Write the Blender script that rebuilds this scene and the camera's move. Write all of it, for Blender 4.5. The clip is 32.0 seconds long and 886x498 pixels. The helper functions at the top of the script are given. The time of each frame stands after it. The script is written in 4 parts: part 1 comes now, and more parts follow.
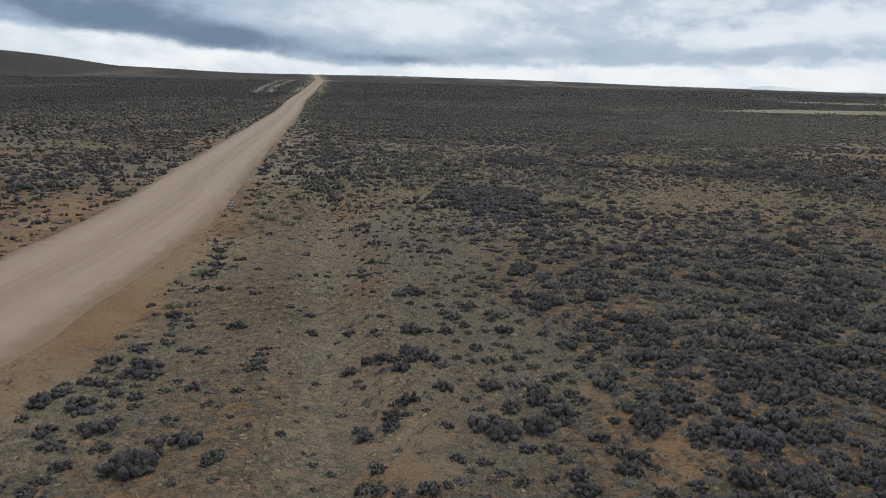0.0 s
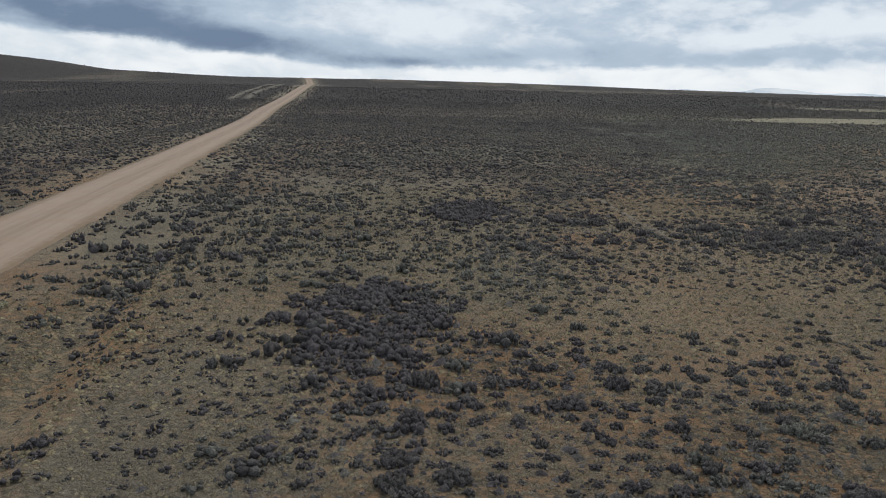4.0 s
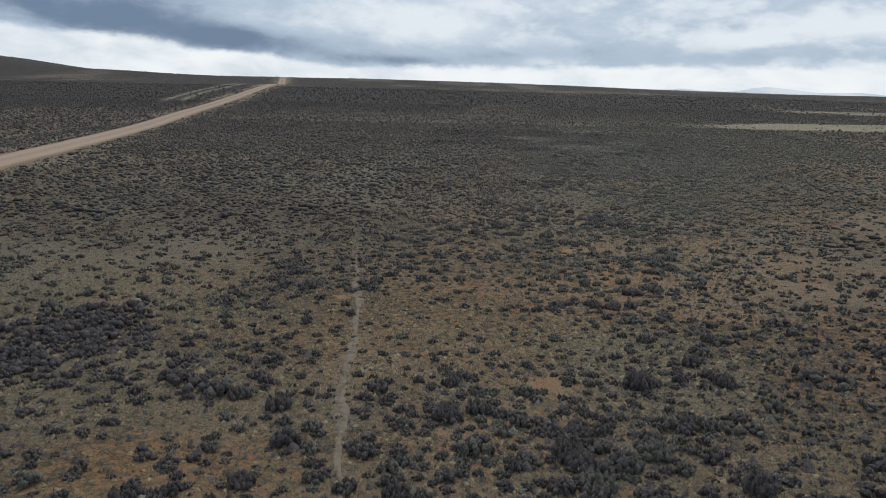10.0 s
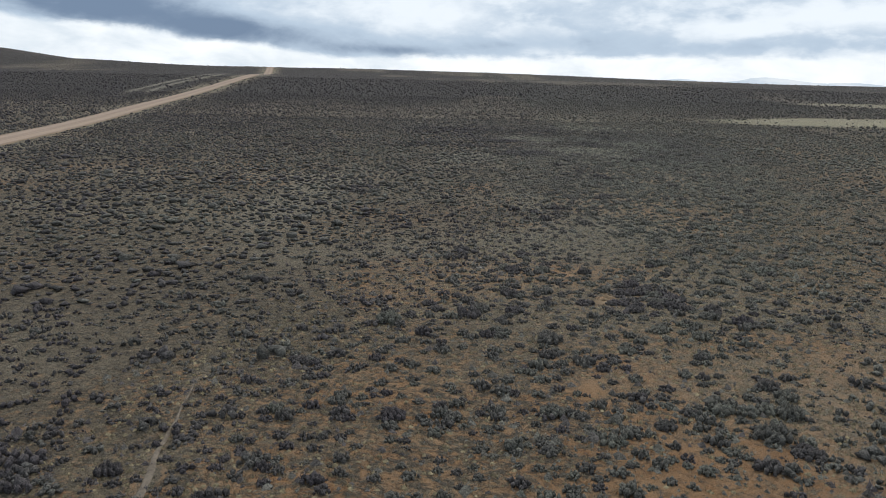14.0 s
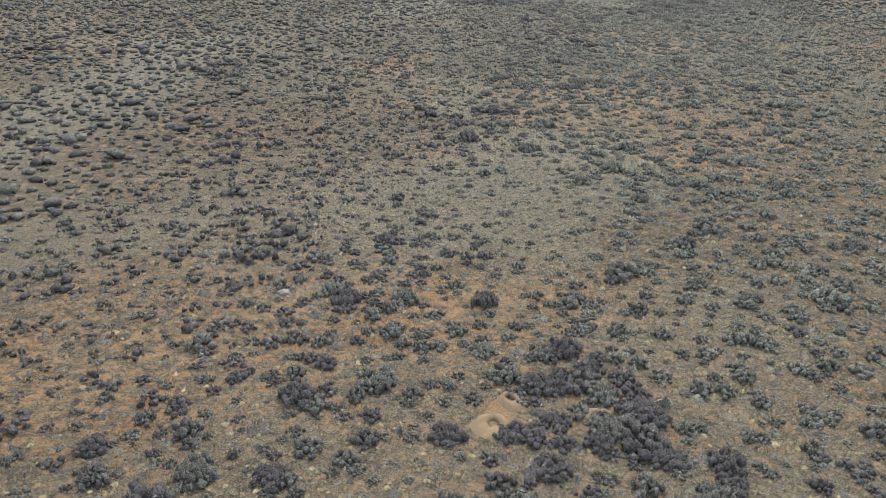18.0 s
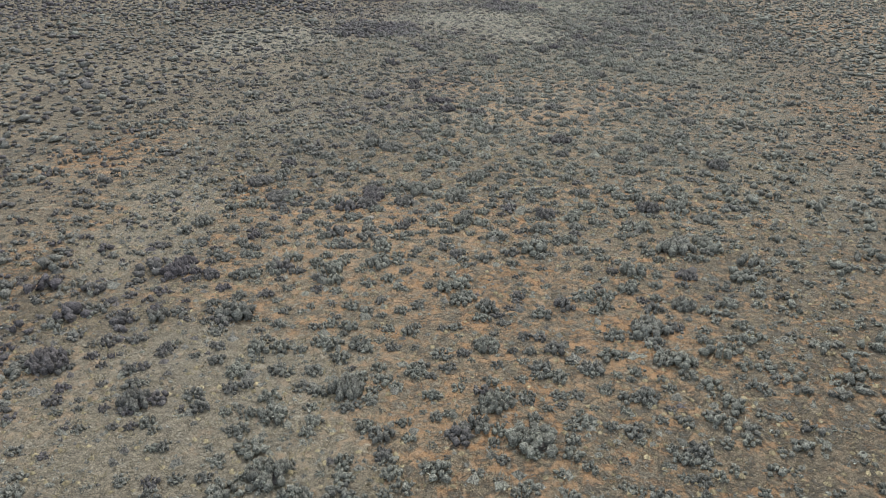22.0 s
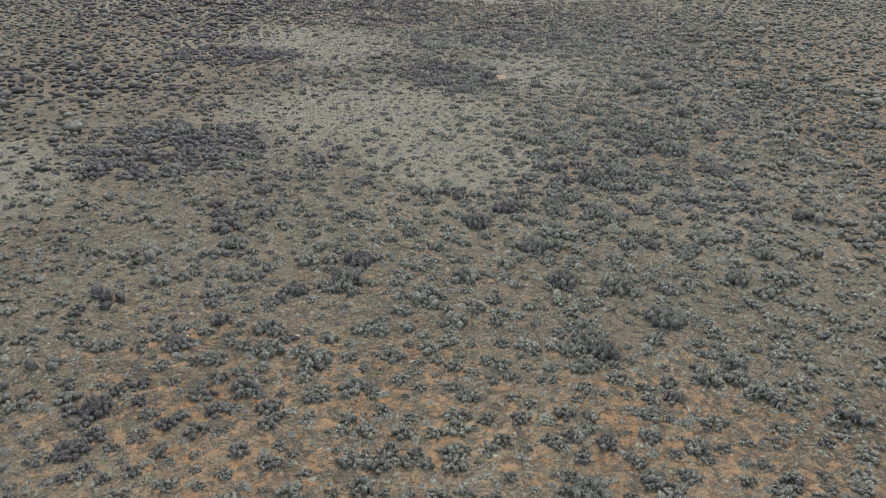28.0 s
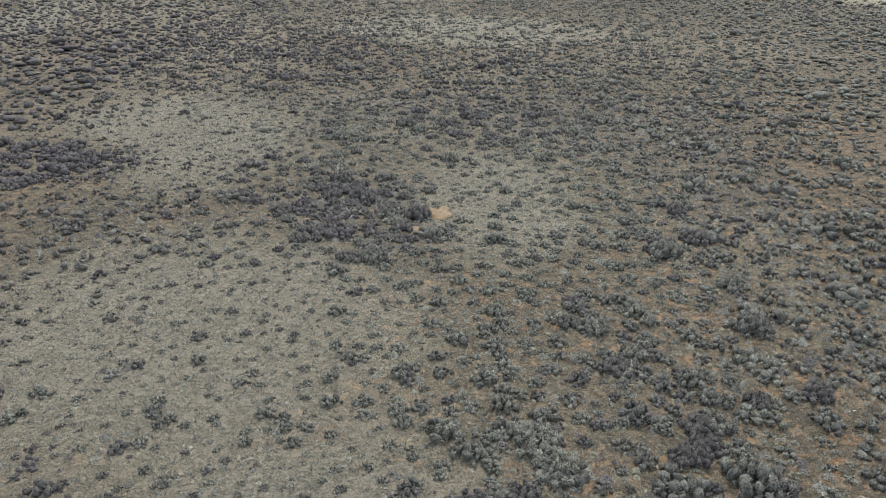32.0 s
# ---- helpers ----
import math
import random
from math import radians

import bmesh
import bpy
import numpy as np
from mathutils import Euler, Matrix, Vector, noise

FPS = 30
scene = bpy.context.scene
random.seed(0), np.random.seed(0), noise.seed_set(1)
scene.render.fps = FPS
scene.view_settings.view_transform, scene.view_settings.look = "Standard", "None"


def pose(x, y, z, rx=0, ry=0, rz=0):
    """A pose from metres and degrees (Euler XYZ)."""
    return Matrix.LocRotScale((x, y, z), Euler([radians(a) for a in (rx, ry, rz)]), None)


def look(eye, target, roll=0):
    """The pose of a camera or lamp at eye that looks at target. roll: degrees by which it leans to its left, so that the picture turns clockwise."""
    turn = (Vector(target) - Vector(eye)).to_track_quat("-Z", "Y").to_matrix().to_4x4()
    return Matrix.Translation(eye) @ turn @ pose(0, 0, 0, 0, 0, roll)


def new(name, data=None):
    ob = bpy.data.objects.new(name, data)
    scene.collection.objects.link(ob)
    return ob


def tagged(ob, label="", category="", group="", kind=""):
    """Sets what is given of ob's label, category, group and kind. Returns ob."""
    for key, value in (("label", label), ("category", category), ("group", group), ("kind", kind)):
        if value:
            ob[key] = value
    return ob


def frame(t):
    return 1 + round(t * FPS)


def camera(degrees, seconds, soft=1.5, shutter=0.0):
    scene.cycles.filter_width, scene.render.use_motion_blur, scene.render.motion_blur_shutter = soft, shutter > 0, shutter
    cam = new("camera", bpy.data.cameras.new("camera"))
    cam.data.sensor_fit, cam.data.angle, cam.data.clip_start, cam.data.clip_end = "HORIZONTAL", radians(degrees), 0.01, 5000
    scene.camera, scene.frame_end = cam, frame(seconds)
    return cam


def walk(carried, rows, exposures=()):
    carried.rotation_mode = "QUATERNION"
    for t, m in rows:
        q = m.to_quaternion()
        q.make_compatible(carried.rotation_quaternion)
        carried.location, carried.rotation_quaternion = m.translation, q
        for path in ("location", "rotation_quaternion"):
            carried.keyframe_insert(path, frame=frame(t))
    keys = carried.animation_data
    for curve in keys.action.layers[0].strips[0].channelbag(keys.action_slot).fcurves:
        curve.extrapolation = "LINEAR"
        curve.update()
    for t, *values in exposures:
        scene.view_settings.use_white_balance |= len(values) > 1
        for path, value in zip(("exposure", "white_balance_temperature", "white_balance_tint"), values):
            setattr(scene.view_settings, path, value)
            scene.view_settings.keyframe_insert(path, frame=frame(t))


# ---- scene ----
cam = camera(60.0, 32.0, soft=0.6)
PATH = [
    (0, (1.501, 0.733, 8.757), (1.508, 2.689, 8.339), 1.1),
    (1, (1.727, 7.885, 9.154), (1.735, 9.841, 8.738), 1.0),
    (2, (2.946, 14.562, 9.586), (2.951, 16.518, 9.172), 1.0),
    (3, (5.307, 20.893, 10.074), (5.31, 22.849, 9.66), 1.0),
    (3.5, (6.786, 23.882, 10.321), (6.788, 25.839, 9.908), 1.0),
    (5.5, (14.598, 33.537, 11.781), (14.599, 35.494, 11.368), 1.1),
    (6, (16.561, 36.07, 11.871), (16.561, 38.027, 11.459), 1.0),
    (7, (20.716, 41.317, 11.978), (20.716, 43.274, 11.565), 1.0),
    (8, (24.388, 46.896, 11.947), (24.39, 48.852, 11.534), 1.1),
    (9, (26.944, 52.862, 11.964), (26.948, 54.819, 11.548), 1.2),
    (10, (28.671, 59.292, 11.942), (28.678, 61.249, 11.526), 1.1),
    (11, (29.911, 66.03, 11.901), (29.921, 67.986, 11.484), 1.1),
    (12, (30.744, 72.848, 11.946), (30.76, 74.804, 11.528), 1.2),
    (13, (31.415, 79.748, 12.008), (31.431, 81.704, 11.59), 1.1),
    (13.5, (31.71, 83.275, 12.052), (31.726, 85.23, 11.633), 1.1),
    (15.5, (33.159, 97.169, 12.052), (33.181, 99.048, 11.365), 1.1),
    (16, (34.112, 100.386, 12.12), (34.131, 102.218, 11.317), 1.2),
    (16.5, (35.259, 103.468, 12.157), (35.277, 105.28, 11.31), 1.2),
    (17, (36.619, 106.424, 12.178), (36.637, 108.236, 11.331), 1.2),
    (18, (39.803, 111.979, 12.413), (39.819, 113.789, 11.564), 1.3),
    (19, (43.393, 117.394, 12.528), (43.408, 119.204, 11.677), 1.2),
    (20, (47.309, 122.662, 12.492), (47.324, 124.473, 11.643), 1.2),
    (21, (50.28, 128.212, 12.468), (50.302, 130.025, 11.622), 1.4),
    (22, (52.317, 134.259, 12.528), (52.344, 136.071, 11.681), 1.5),
    (23, (53.804, 140.603, 12.614), (53.834, 142.414, 11.766), 1.4),
    (24, (54.904, 147.343, 12.713), (54.934, 149.15, 11.857), 1.4),
    (25, (55.725, 154.042, 12.761), (55.756, 155.849, 11.904), 1.4),
    (25.5, (56.222, 157.413, 12.74), (56.254, 159.219, 11.882), 1.5),
    (27.5, (58.518, 169.797, 12.75), (58.551, 171.603, 11.892), 1.3),
    (28, (59.575, 172.994, 12.731), (59.608, 174.801, 11.874), 1.3),
    (29, (62.096, 179.18, 12.884), (62.13, 180.985, 12.024), 1.4),
    (30, (64.001, 185.394, 13.11), (64.038, 187.198, 12.247), 1.4),
    (31, (64.68, 191.401, 13.384), (64.72, 193.202, 12.516), 1.3),
    (32, (63.907, 197.537, 13.571), (63.955, 199.338, 12.703), 1.4),
]
walk(cam, [(t, look(eye, target, roll)) for t, eye, target, roll in PATH], [(0.0,-0.2),(13.0,-0.2),(14.0,0.0),(15.5,0.64),(16.5,1.12),(26.0,1.09),(32.0,1.08)])

# ---- sky and light ----
world = bpy.data.worlds.new("world")
scene.world = world
world.use_nodes = True
WT = world.node_tree
WT.nodes.clear()


class Graph:
    """A short way to write node trees."""

    def __init__(self, tree):
        self.tree = tree

    def node(self, kind, **settings):
        n = self.tree.nodes.new(kind)
        if "operation" in settings:
            n.operation = settings["operation"]
        if "use_clamp" in settings:
            n.use_clamp = settings["use_clamp"]
        if "interpolation_type" in settings:
            n.interpolation_type = settings["interpolation_type"]
        if "data_type" in settings:
            n.data_type, n.blend_type = settings["data_type"], settings["blend_type"]
        if "sky_type" in settings:
            n.sky_type, n.sun_disc = settings["sky_type"], settings["sun_disc"]
        if "attribute_name" in settings:
            n.attribute_name = settings["attribute_name"]
        return n

    def put(self, socket, value):
        if hasattr(value, "is_output"):
            self.tree.links.new(value, socket)
        else:
            socket.default_value = value

    def math(self, op, a, b=0.0, c=0.0, clamp=False):
        n = self.node("ShaderNodeMath", operation=op, use_clamp=clamp)
        for socket, value in zip(n.inputs, (a, b, c)):
            self.put(socket, value)
        return n.outputs[0]

    def ramp(self, value, low, high, to_low=0.0, to_high=1.0):
        n = self.node("ShaderNodeMapRange", interpolation_type="SMOOTHSTEP")
        for socket, v in zip(n.inputs, (value, low, high, to_low, to_high)):
            self.put(socket, v)
        return n.outputs[0]

    def mix(self, factor, a, b, blend="MIX"):
        n = self.node("ShaderNodeMix", data_type="RGBA", blend_type=blend)
        self.put(n.inputs[0], factor)
        self.put(n.inputs[6], a if hasattr(a, "is_output") else (*a, 1))
        self.put(n.inputs[7], b if hasattr(b, "is_output") else (*b, 1))
        return n.outputs[2]

    def noise(self, vector, scale, detail=4.0, rough=0.55, distort=0.0):
        n = self.node("ShaderNodeTexNoise")
        if vector is not None:
            self.put(n.inputs["Vector"], vector)
        n.inputs["Scale"].default_value, n.inputs["Detail"].default_value = scale, detail
        n.inputs["Roughness"].default_value, n.inputs["Distortion"].default_value = rough, distort
        return n.outputs[0]

    def vector(self, x, y, z=0.0):
        n = self.node("ShaderNodeCombineXYZ")
        for socket, value in zip(n.inputs, (x, y, z)):
            self.put(socket, value)
        return n.outputs[0]

    def blob(self, u, v, u0, v0, su, sv, tilt=0.0):
        """A soft oval patch of cloud in degrees of bearing and height."""
        du = self.math("SUBTRACT", u, u0)
        dv = self.math("SUBTRACT", self.math("SUBTRACT", v, v0), self.math("MULTIPLY", du, tilt))
        r = self.math("ADD", self.math("POWER", self.math("DIVIDE", du, su), 2.0), self.math("POWER", self.math("DIVIDE", dv, sv), 2.0))
        return self.math("EXPONENT", self.math("MULTIPLY", r, -1.0))


w = Graph(WT)
SUN_HEIGHT, SUN_BEARING = 50.0, 12.0
clear = w.node("ShaderNodeTexSky", sky_type="NISHITA", sun_disc=False)
clear.sun_elevation, clear.sun_rotation = radians(SUN_HEIGHT), radians(SUN_BEARING)
way = w.node("ShaderNodeTexCoord").outputs["Generated"]
split = w.node("ShaderNodeSeparateXYZ")
WT.links.new(way, split.inputs[0])
dx, dy, dz = split.outputs
bearing = w.math("MULTIPLY", w.math("ARCTAN2", dx, dy), 57.2958)
height = w.math("MULTIPLY", w.math("ARCSINE", dz), 57.2958)
flat = w.vector(w.math("MULTIPLY", bearing, 0.13), w.math("MULTIPLY", height, 0.30), 0.0)
tall = w.vector(w.math("MULTIPLY", bearing, 0.22), w.math("MULTIPLY", height, 0.45), 4.0)
billow = w.noise(tall, 1.0, 6.0, 0.62, 0.25)
sheet = w.noise(flat, 1.3, 5.0, 0.55, 0.3)
fine = w.noise(tall, 4.0, 5.0, 0.6, 0.4)
# the ragged base of the cloud deck, high over the hill and low down the road
base_a = w.math("MULTIPLY_ADD", w.math("ADD", bearing, 6.0), -0.094, 1.2)
base_b = w.math("MULTIPLY_ADD", w.math("ADD", bearing, 6.0), 0.016, 1.2)
base = w.math("MINIMUM", w.math("MAXIMUM", base_a, base_b), 4.5)
ragged = w.math("ADD", base, w.math("MULTIPLY", w.math("SUBTRACT", billow, 0.5), 1.5))
deck = w.ramp(w.math("SUBTRACT", height, ragged), -0.22, 0.30)
gap = w.mix(w.ramp(w.math("ADD", sheet, w.ramp(bearing, -35.0, -8.0, 0.09, 0.0)), 0.38, 0.85), (0.93, 0.97, 1.0), (0.60, 0.69, 0.78))
dark = w.math("ADD", w.blob(bearing, height, -17.0, 3.25, 11.5, 1.1, -0.085), w.math("MULTIPLY", w.blob(bearing, height, -4.5, 1.75, 5.0, 0.42, -0.03), 0.40))
dark = w.math("ADD", dark, w.math("MULTIPLY", w.blob(bearing, height, 6.0, 2.4, 7.5, 0.55, 0.05), 0.38))
dark = w.math("ADD", dark, w.math("MULTIPLY", w.blob(bearing, height, -26.0, 5.2, 9.0, 1.3, 0.0), 0.62))
dark = w.math("ADD", dark, w.math("MULTIPLY", w.blob(bearing, height, 20.0, 2.35, 9.0, 0.5, 0.02), 0.30))
dark = w.math("ADD", dark, w.math("MULTIPLY", w.blob(bearing, height, -17.0, 5.6, 13.0, 2.6, 0.0), 0.08))
light = w.math("ADD", w.blob(bearing, height, 29.5, 4.3, 4.5, 0.9, 0.05), w.math("MULTIPLY", w.blob(bearing, height, -6.0, 4.5, 6.0, 1.7, 0.0), 0.72))
light = w.math("ADD", light, w.math("MULTIPLY", w.blob(bearing, height, 0.5, 5.0, 5.5, 1.5, 0.05), 0.5))
light = w.math("ADD", light, w.math("MULTIPLY", w.blob(bearing, height, 22.0, 3.6, 4.0, 0.55, 0.06), 0.6))
tone = w.math("MULTIPLY_ADD", w.math("SUBTRACT", sheet, 0.5), w.ramp(bearing, -8.0, 6.0, 0.9, 0.42), 0.72)
tone = w.math("MULTIPLY_ADD", w.math("SUBTRACT", billow, 0.5), w.ramp(bearing, -8.0, 6.0, 0.62, 0.38), tone)
tone = w.math("MULTIPLY_ADD", w.math("SUBTRACT", fine, 0.5), 0.17, tone)
tone = w.math("SUBTRACT", tone, w.math("MULTIPLY", dark, w.math("MULTIPLY_ADD", billow, 0.7, 0.30)))
tone = w.math("MULTIPLY_ADD", light, 0.42, tone)
heaps = w.noise(w.vector(w.math("MULTIPLY", bearing, 0.26), w.math("MULTIPLY", height, 0.62), 9.0), 0.8, 5.0, 0.52, 0.1)
heaps = w.math("MULTIPLY", w.ramp(heaps, 0.44, 0.60), w.ramp(bearing, -6.0, 8.0))
tone = w.math("MULTIPLY_ADD", w.math("SUBTRACT", heaps, 0.45), 0.20, tone)
middle_tone = w.mix(w.ramp(tone, 0.0, 0.55), (0.165, 0.235, 0.35), (0.46, 0.565, 0.69))
cloud = w.mix(w.ramp(tone, 0.5, 1.0), middle_tone, (0.80, 0.865, 0.93))
cover = w.mix(deck, gap, cloud)
sky_light = w.node("ShaderNodeBackground")
WT.links.new(clear.outputs[0], sky_light.inputs[0])
sky_light.inputs[1].default_value = 0.05
cloud_light = w.node("ShaderNodeBackground")
WT.links.new(cover, cloud_light.inputs[0])
cloud_light.inputs[1].default_value = 1.12
both = w.node("ShaderNodeMixShader")
both.inputs[0].default_value = 0.96
WT.links.new(sky_light.outputs[0], both.inputs[1])
WT.links.new(cloud_light.outputs[0], both.inputs[2])
WT.links.new(both.outputs[0], w.node("ShaderNodeOutputWorld").inputs[0])

sun = new("sun", bpy.data.lights.new("sun", "SUN"))
sun.data.energy, sun.data.angle, sun.data.color = 2.1, radians(11), (1.0, 0.96, 0.9)
b, e = radians(SUN_BEARING), radians(SUN_HEIGHT)
sun.matrix_world = look((100 * math.sin(b) * math.cos(e), 100 * math.cos(b) * math.cos(e), 100 * math.sin(e)), (0, 0, 0))


# ---- materials ----
def material(name):
    m = bpy.data.materials.new(name)
    m.use_nodes = True
    g = Graph(m.node_tree)
    bsdf = m.node_tree.nodes["Principled BSDF"]
    bsdf.inputs["Specular IOR Level"].default_value = 0.2
    return m, g, bsdf


def relief(g, bsdf, height_socket, strength, distance):
    n = g.node("ShaderNodeBump")
    n.inputs["Strength"].default_value, n.inputs["Distance"].default_value = strength, distance
    g.put(n.inputs["Height"], height_socket)
    g.put(bsdf.inputs["Normal"], n.outputs[0])


def soil_material():
    m, g, bsdf = material("steppe_soil")
    place = g.node("ShaderNodeTexCoord").outputs["Object"]
    cover_node = g.node("ShaderNodeAttribute", attribute_name="cover")
    sep = g.node("ShaderNodeSeparateColor")
    g.put(sep.inputs[0], cover_node.outputs["Color"])
    bare, grass, dust = sep.outputs
    green = cover_node.outputs["Alpha"]
    n1, n2 = g.noise(place, 0.35, 4.0, 0.6), g.noise(place, 1.9, 5.0, 0.65, 0.3)
    n3, n4 = g.noise(place, 5.5, 5.0, 0.72, 0.4), g.noise(place, 15.0, 5.0, 0.72, 1.6)
    earth = g.mix(g.ramp(n1, 0.3, 0.7), SOIL_RED, SOIL_TAN)
    earth = g.mix(g.ramp(n3, 0.35, 0.75), earth, g.mix(0.5, earth, (0.22, 0.155, 0.10)))
    litter = g.mix(g.ramp(n4, 0.36, 0.66), LITTER_DARK, LITTER_PALE)
    straw = g.mix(g.ramp(n4, 0.36, 0.66), STRAW_DARK, STRAW_PALE)
    bare_mask = g.ramp(g.math("ADD", g.math("ADD", bare, g.math("MULTIPLY", g.math("SUBTRACT", n2, 0.5), 2.2)), g.math("MULTIPLY", g.math("SUBTRACT", n3, 0.5), 1.6)), 0.30, 0.75)
    grass_mask = g.ramp(g.math("ADD", grass, g.math("ADD", g.math("MULTIPLY", g.math("SUBTRACT", n3, 0.5), 1.1), g.math("MULTIPLY", g.math("SUBTRACT", n4, 0.5), 0.9))), 0.25, 0.85)
    litter = g.mix(g.ramp(n3, 0.38, 0.62), litter, g.mix(0.4, litter, LITTER_DARK))
    col = g.mix(bare_mask, litter, earth)
    # a soft uneven mat of old grass and seedling sage over the soil
    clump = g.noise(place, 3.4, 5.0, 0.72, 0.8)
    kind = g.noise(place, 1.3, 3.0, 0.6)
    fibre = g.noise(place, 34.0, 3.0, 0.8, 1.2)
    thin = g.ramp(g.math("ADD", bare, g.math("MULTIPLY", g.math("SUBTRACT", n2, 0.5), 1.2)), 0.45, 1.0, 1.0, 0.15)
    tuft = g.math("MULTIPLY", g.ramp(clump, 0.48, 0.61), thin)
    sage = g.mix(fibre, (0.042, 0.037, 0.030), (0.125, 0.112, 0.088))
    tuft_col = g.mix(g.ramp(g.math("ADD", kind, g.math("SUBTRACT", grass, 0.35)), 0.46, 0.74), sage, straw)
    col = g.mix(g.math("MULTIPLY", tuft, 0.85), col, tuft_col)
    col = g.mix(g.math("MULTIPLY", grass_mask, 0.45), col, straw)
    col = g.mix(g.math("MULTIPLY", dust, g.ramp(n3, 0.2, 0.6, 0.5, 1.0)), col, g.mix(fibre, (0.178, 0.162, 0.126), (0.295, 0.272, 0.217)))
    col = g.mix(g.math("MULTIPLY", green, g.ramp(n2, 0.25, 0.65, 0.35, 1.0)), col, g.mix(n4, (0.26, 0.23, 0.145), (0.40, 0.36, 0.25)))
    scrub = g.node("ShaderNodeAttribute", attribute_name="scrub").outputs["Fac"]
    flat_place = g.node("ShaderNodeMapping")
    g.put(flat_place.inputs[0], place)
    flat_place.inputs["Scale"].default_value = (1.0, 0.45, 1.0)
    tufty = g.noise(flat_place.outputs[0], 0.55, 6.0, 0.75, 0.5)
    shrubs = g.mix(g.ramp(tufty, 0.38, 0.62), (0.022, 0.019, 0.017), (0.062, 0.052, 0.043))
    col = g.mix(scrub, col, shrubs)
    bsdf.inputs["Roughness"].default_value = 0.95
    fuzz = g.node("ShaderNodeVectorMath", operation="SCALE")
    g.put(fuzz.inputs[0], col)
    g.put(fuzz.inputs["Scale"], g.ramp(fibre, 0.32, 0.68, 0.58, 1.42))
    g.put(bsdf.inputs["Base Color"], fuzz.outputs[0])
    h = g.math("ADD", g.math("ADD", g.math("MULTIPLY", n3, 0.6), g.math("MULTIPLY", n4, 0.4)), g.math("ADD", g.math("MULTIPLY", tuft, 0.8), g.math("MULTIPLY", fibre, 0.25)))
    relief(g, bsdf, h, 1.0, 0.13)
    return m


SOIL_RED, SOIL_TAN = (0.245, 0.118, 0.046), (0.285, 0.172, 0.090)
LITTER_DARK, LITTER_PALE = (0.060, 0.046, 0.031), (0.245, 0.195, 0.130)
STRAW_DARK, STRAW_PALE = (0.13, 0.108, 0.078), (0.34, 0.292, 0.215)
SOIL = soil_material()


def gravel_material():
    m, g, bsdf = material("road_gravel")
    place = g.node("ShaderNodeTexCoord").outputs["Object"]
    lane_node = g.node("ShaderNodeAttribute", attribute_name="lane")
    lane = lane_node.outputs["Fac"]
    along = g.node("ShaderNodeAttribute", attribute_name="along").outputs["Vector"]
    streak = g.noise(along, 2.2, 5.0, 0.65)
    blotch, grit = g.noise(place, 0.5, 4.0, 0.6), g.noise(place, 22.0, 4.0, 0.75)
    col = g.mix(g.ramp(streak, 0.3, 0.7), (0.205, 0.145, 0.102), (0.335, 0.252, 0.192))
    col = g.mix(g.math("MULTIPLY", lane, g.ramp(streak, 0.2, 0.6, 0.45, 1.0)), g.mix(0.35, col, (0.245, 0.180, 0.128)), (0.335, 0.25, 0.19))
    col = g.mix(g.ramp(blotch, 0.35, 0.75, 0.0, 0.4), col, (0.30, 0.20, 0.125))
    col = g.mix(g.ramp(grit, 0.3, 0.7, 0.25, 0.0), col, (0.17, 0.12, 0.085))
    across = g.node("ShaderNodeSeparateXYZ")
    g.put(across.inputs[0], along)
    spread = g.noise(place, 1.1, 5.0, 0.65)
    edge = g.math("ADD", g.math("ABSOLUTE", across.outputs[0]), g.math("MULTIPLY", g.math("SUBTRACT", spread, 0.5), 2.2))
    col = g.mix(g.math("MULTIPLY", g.ramp(edge, 2.7, 3.7), 0.9), col, g.mix(spread, (0.145, 0.098, 0.060), (0.225, 0.16, 0.102)))
    g.put(bsdf.inputs["Base Color"], col)
    bsdf.inputs["Roughness"].default_value = 0.92
    relief(g, bsdf, g.math("ADD", g.math("MULTIPLY", grit, 0.5), streak), 0.5, 0.05)
    return m


GRAVEL = gravel_material()


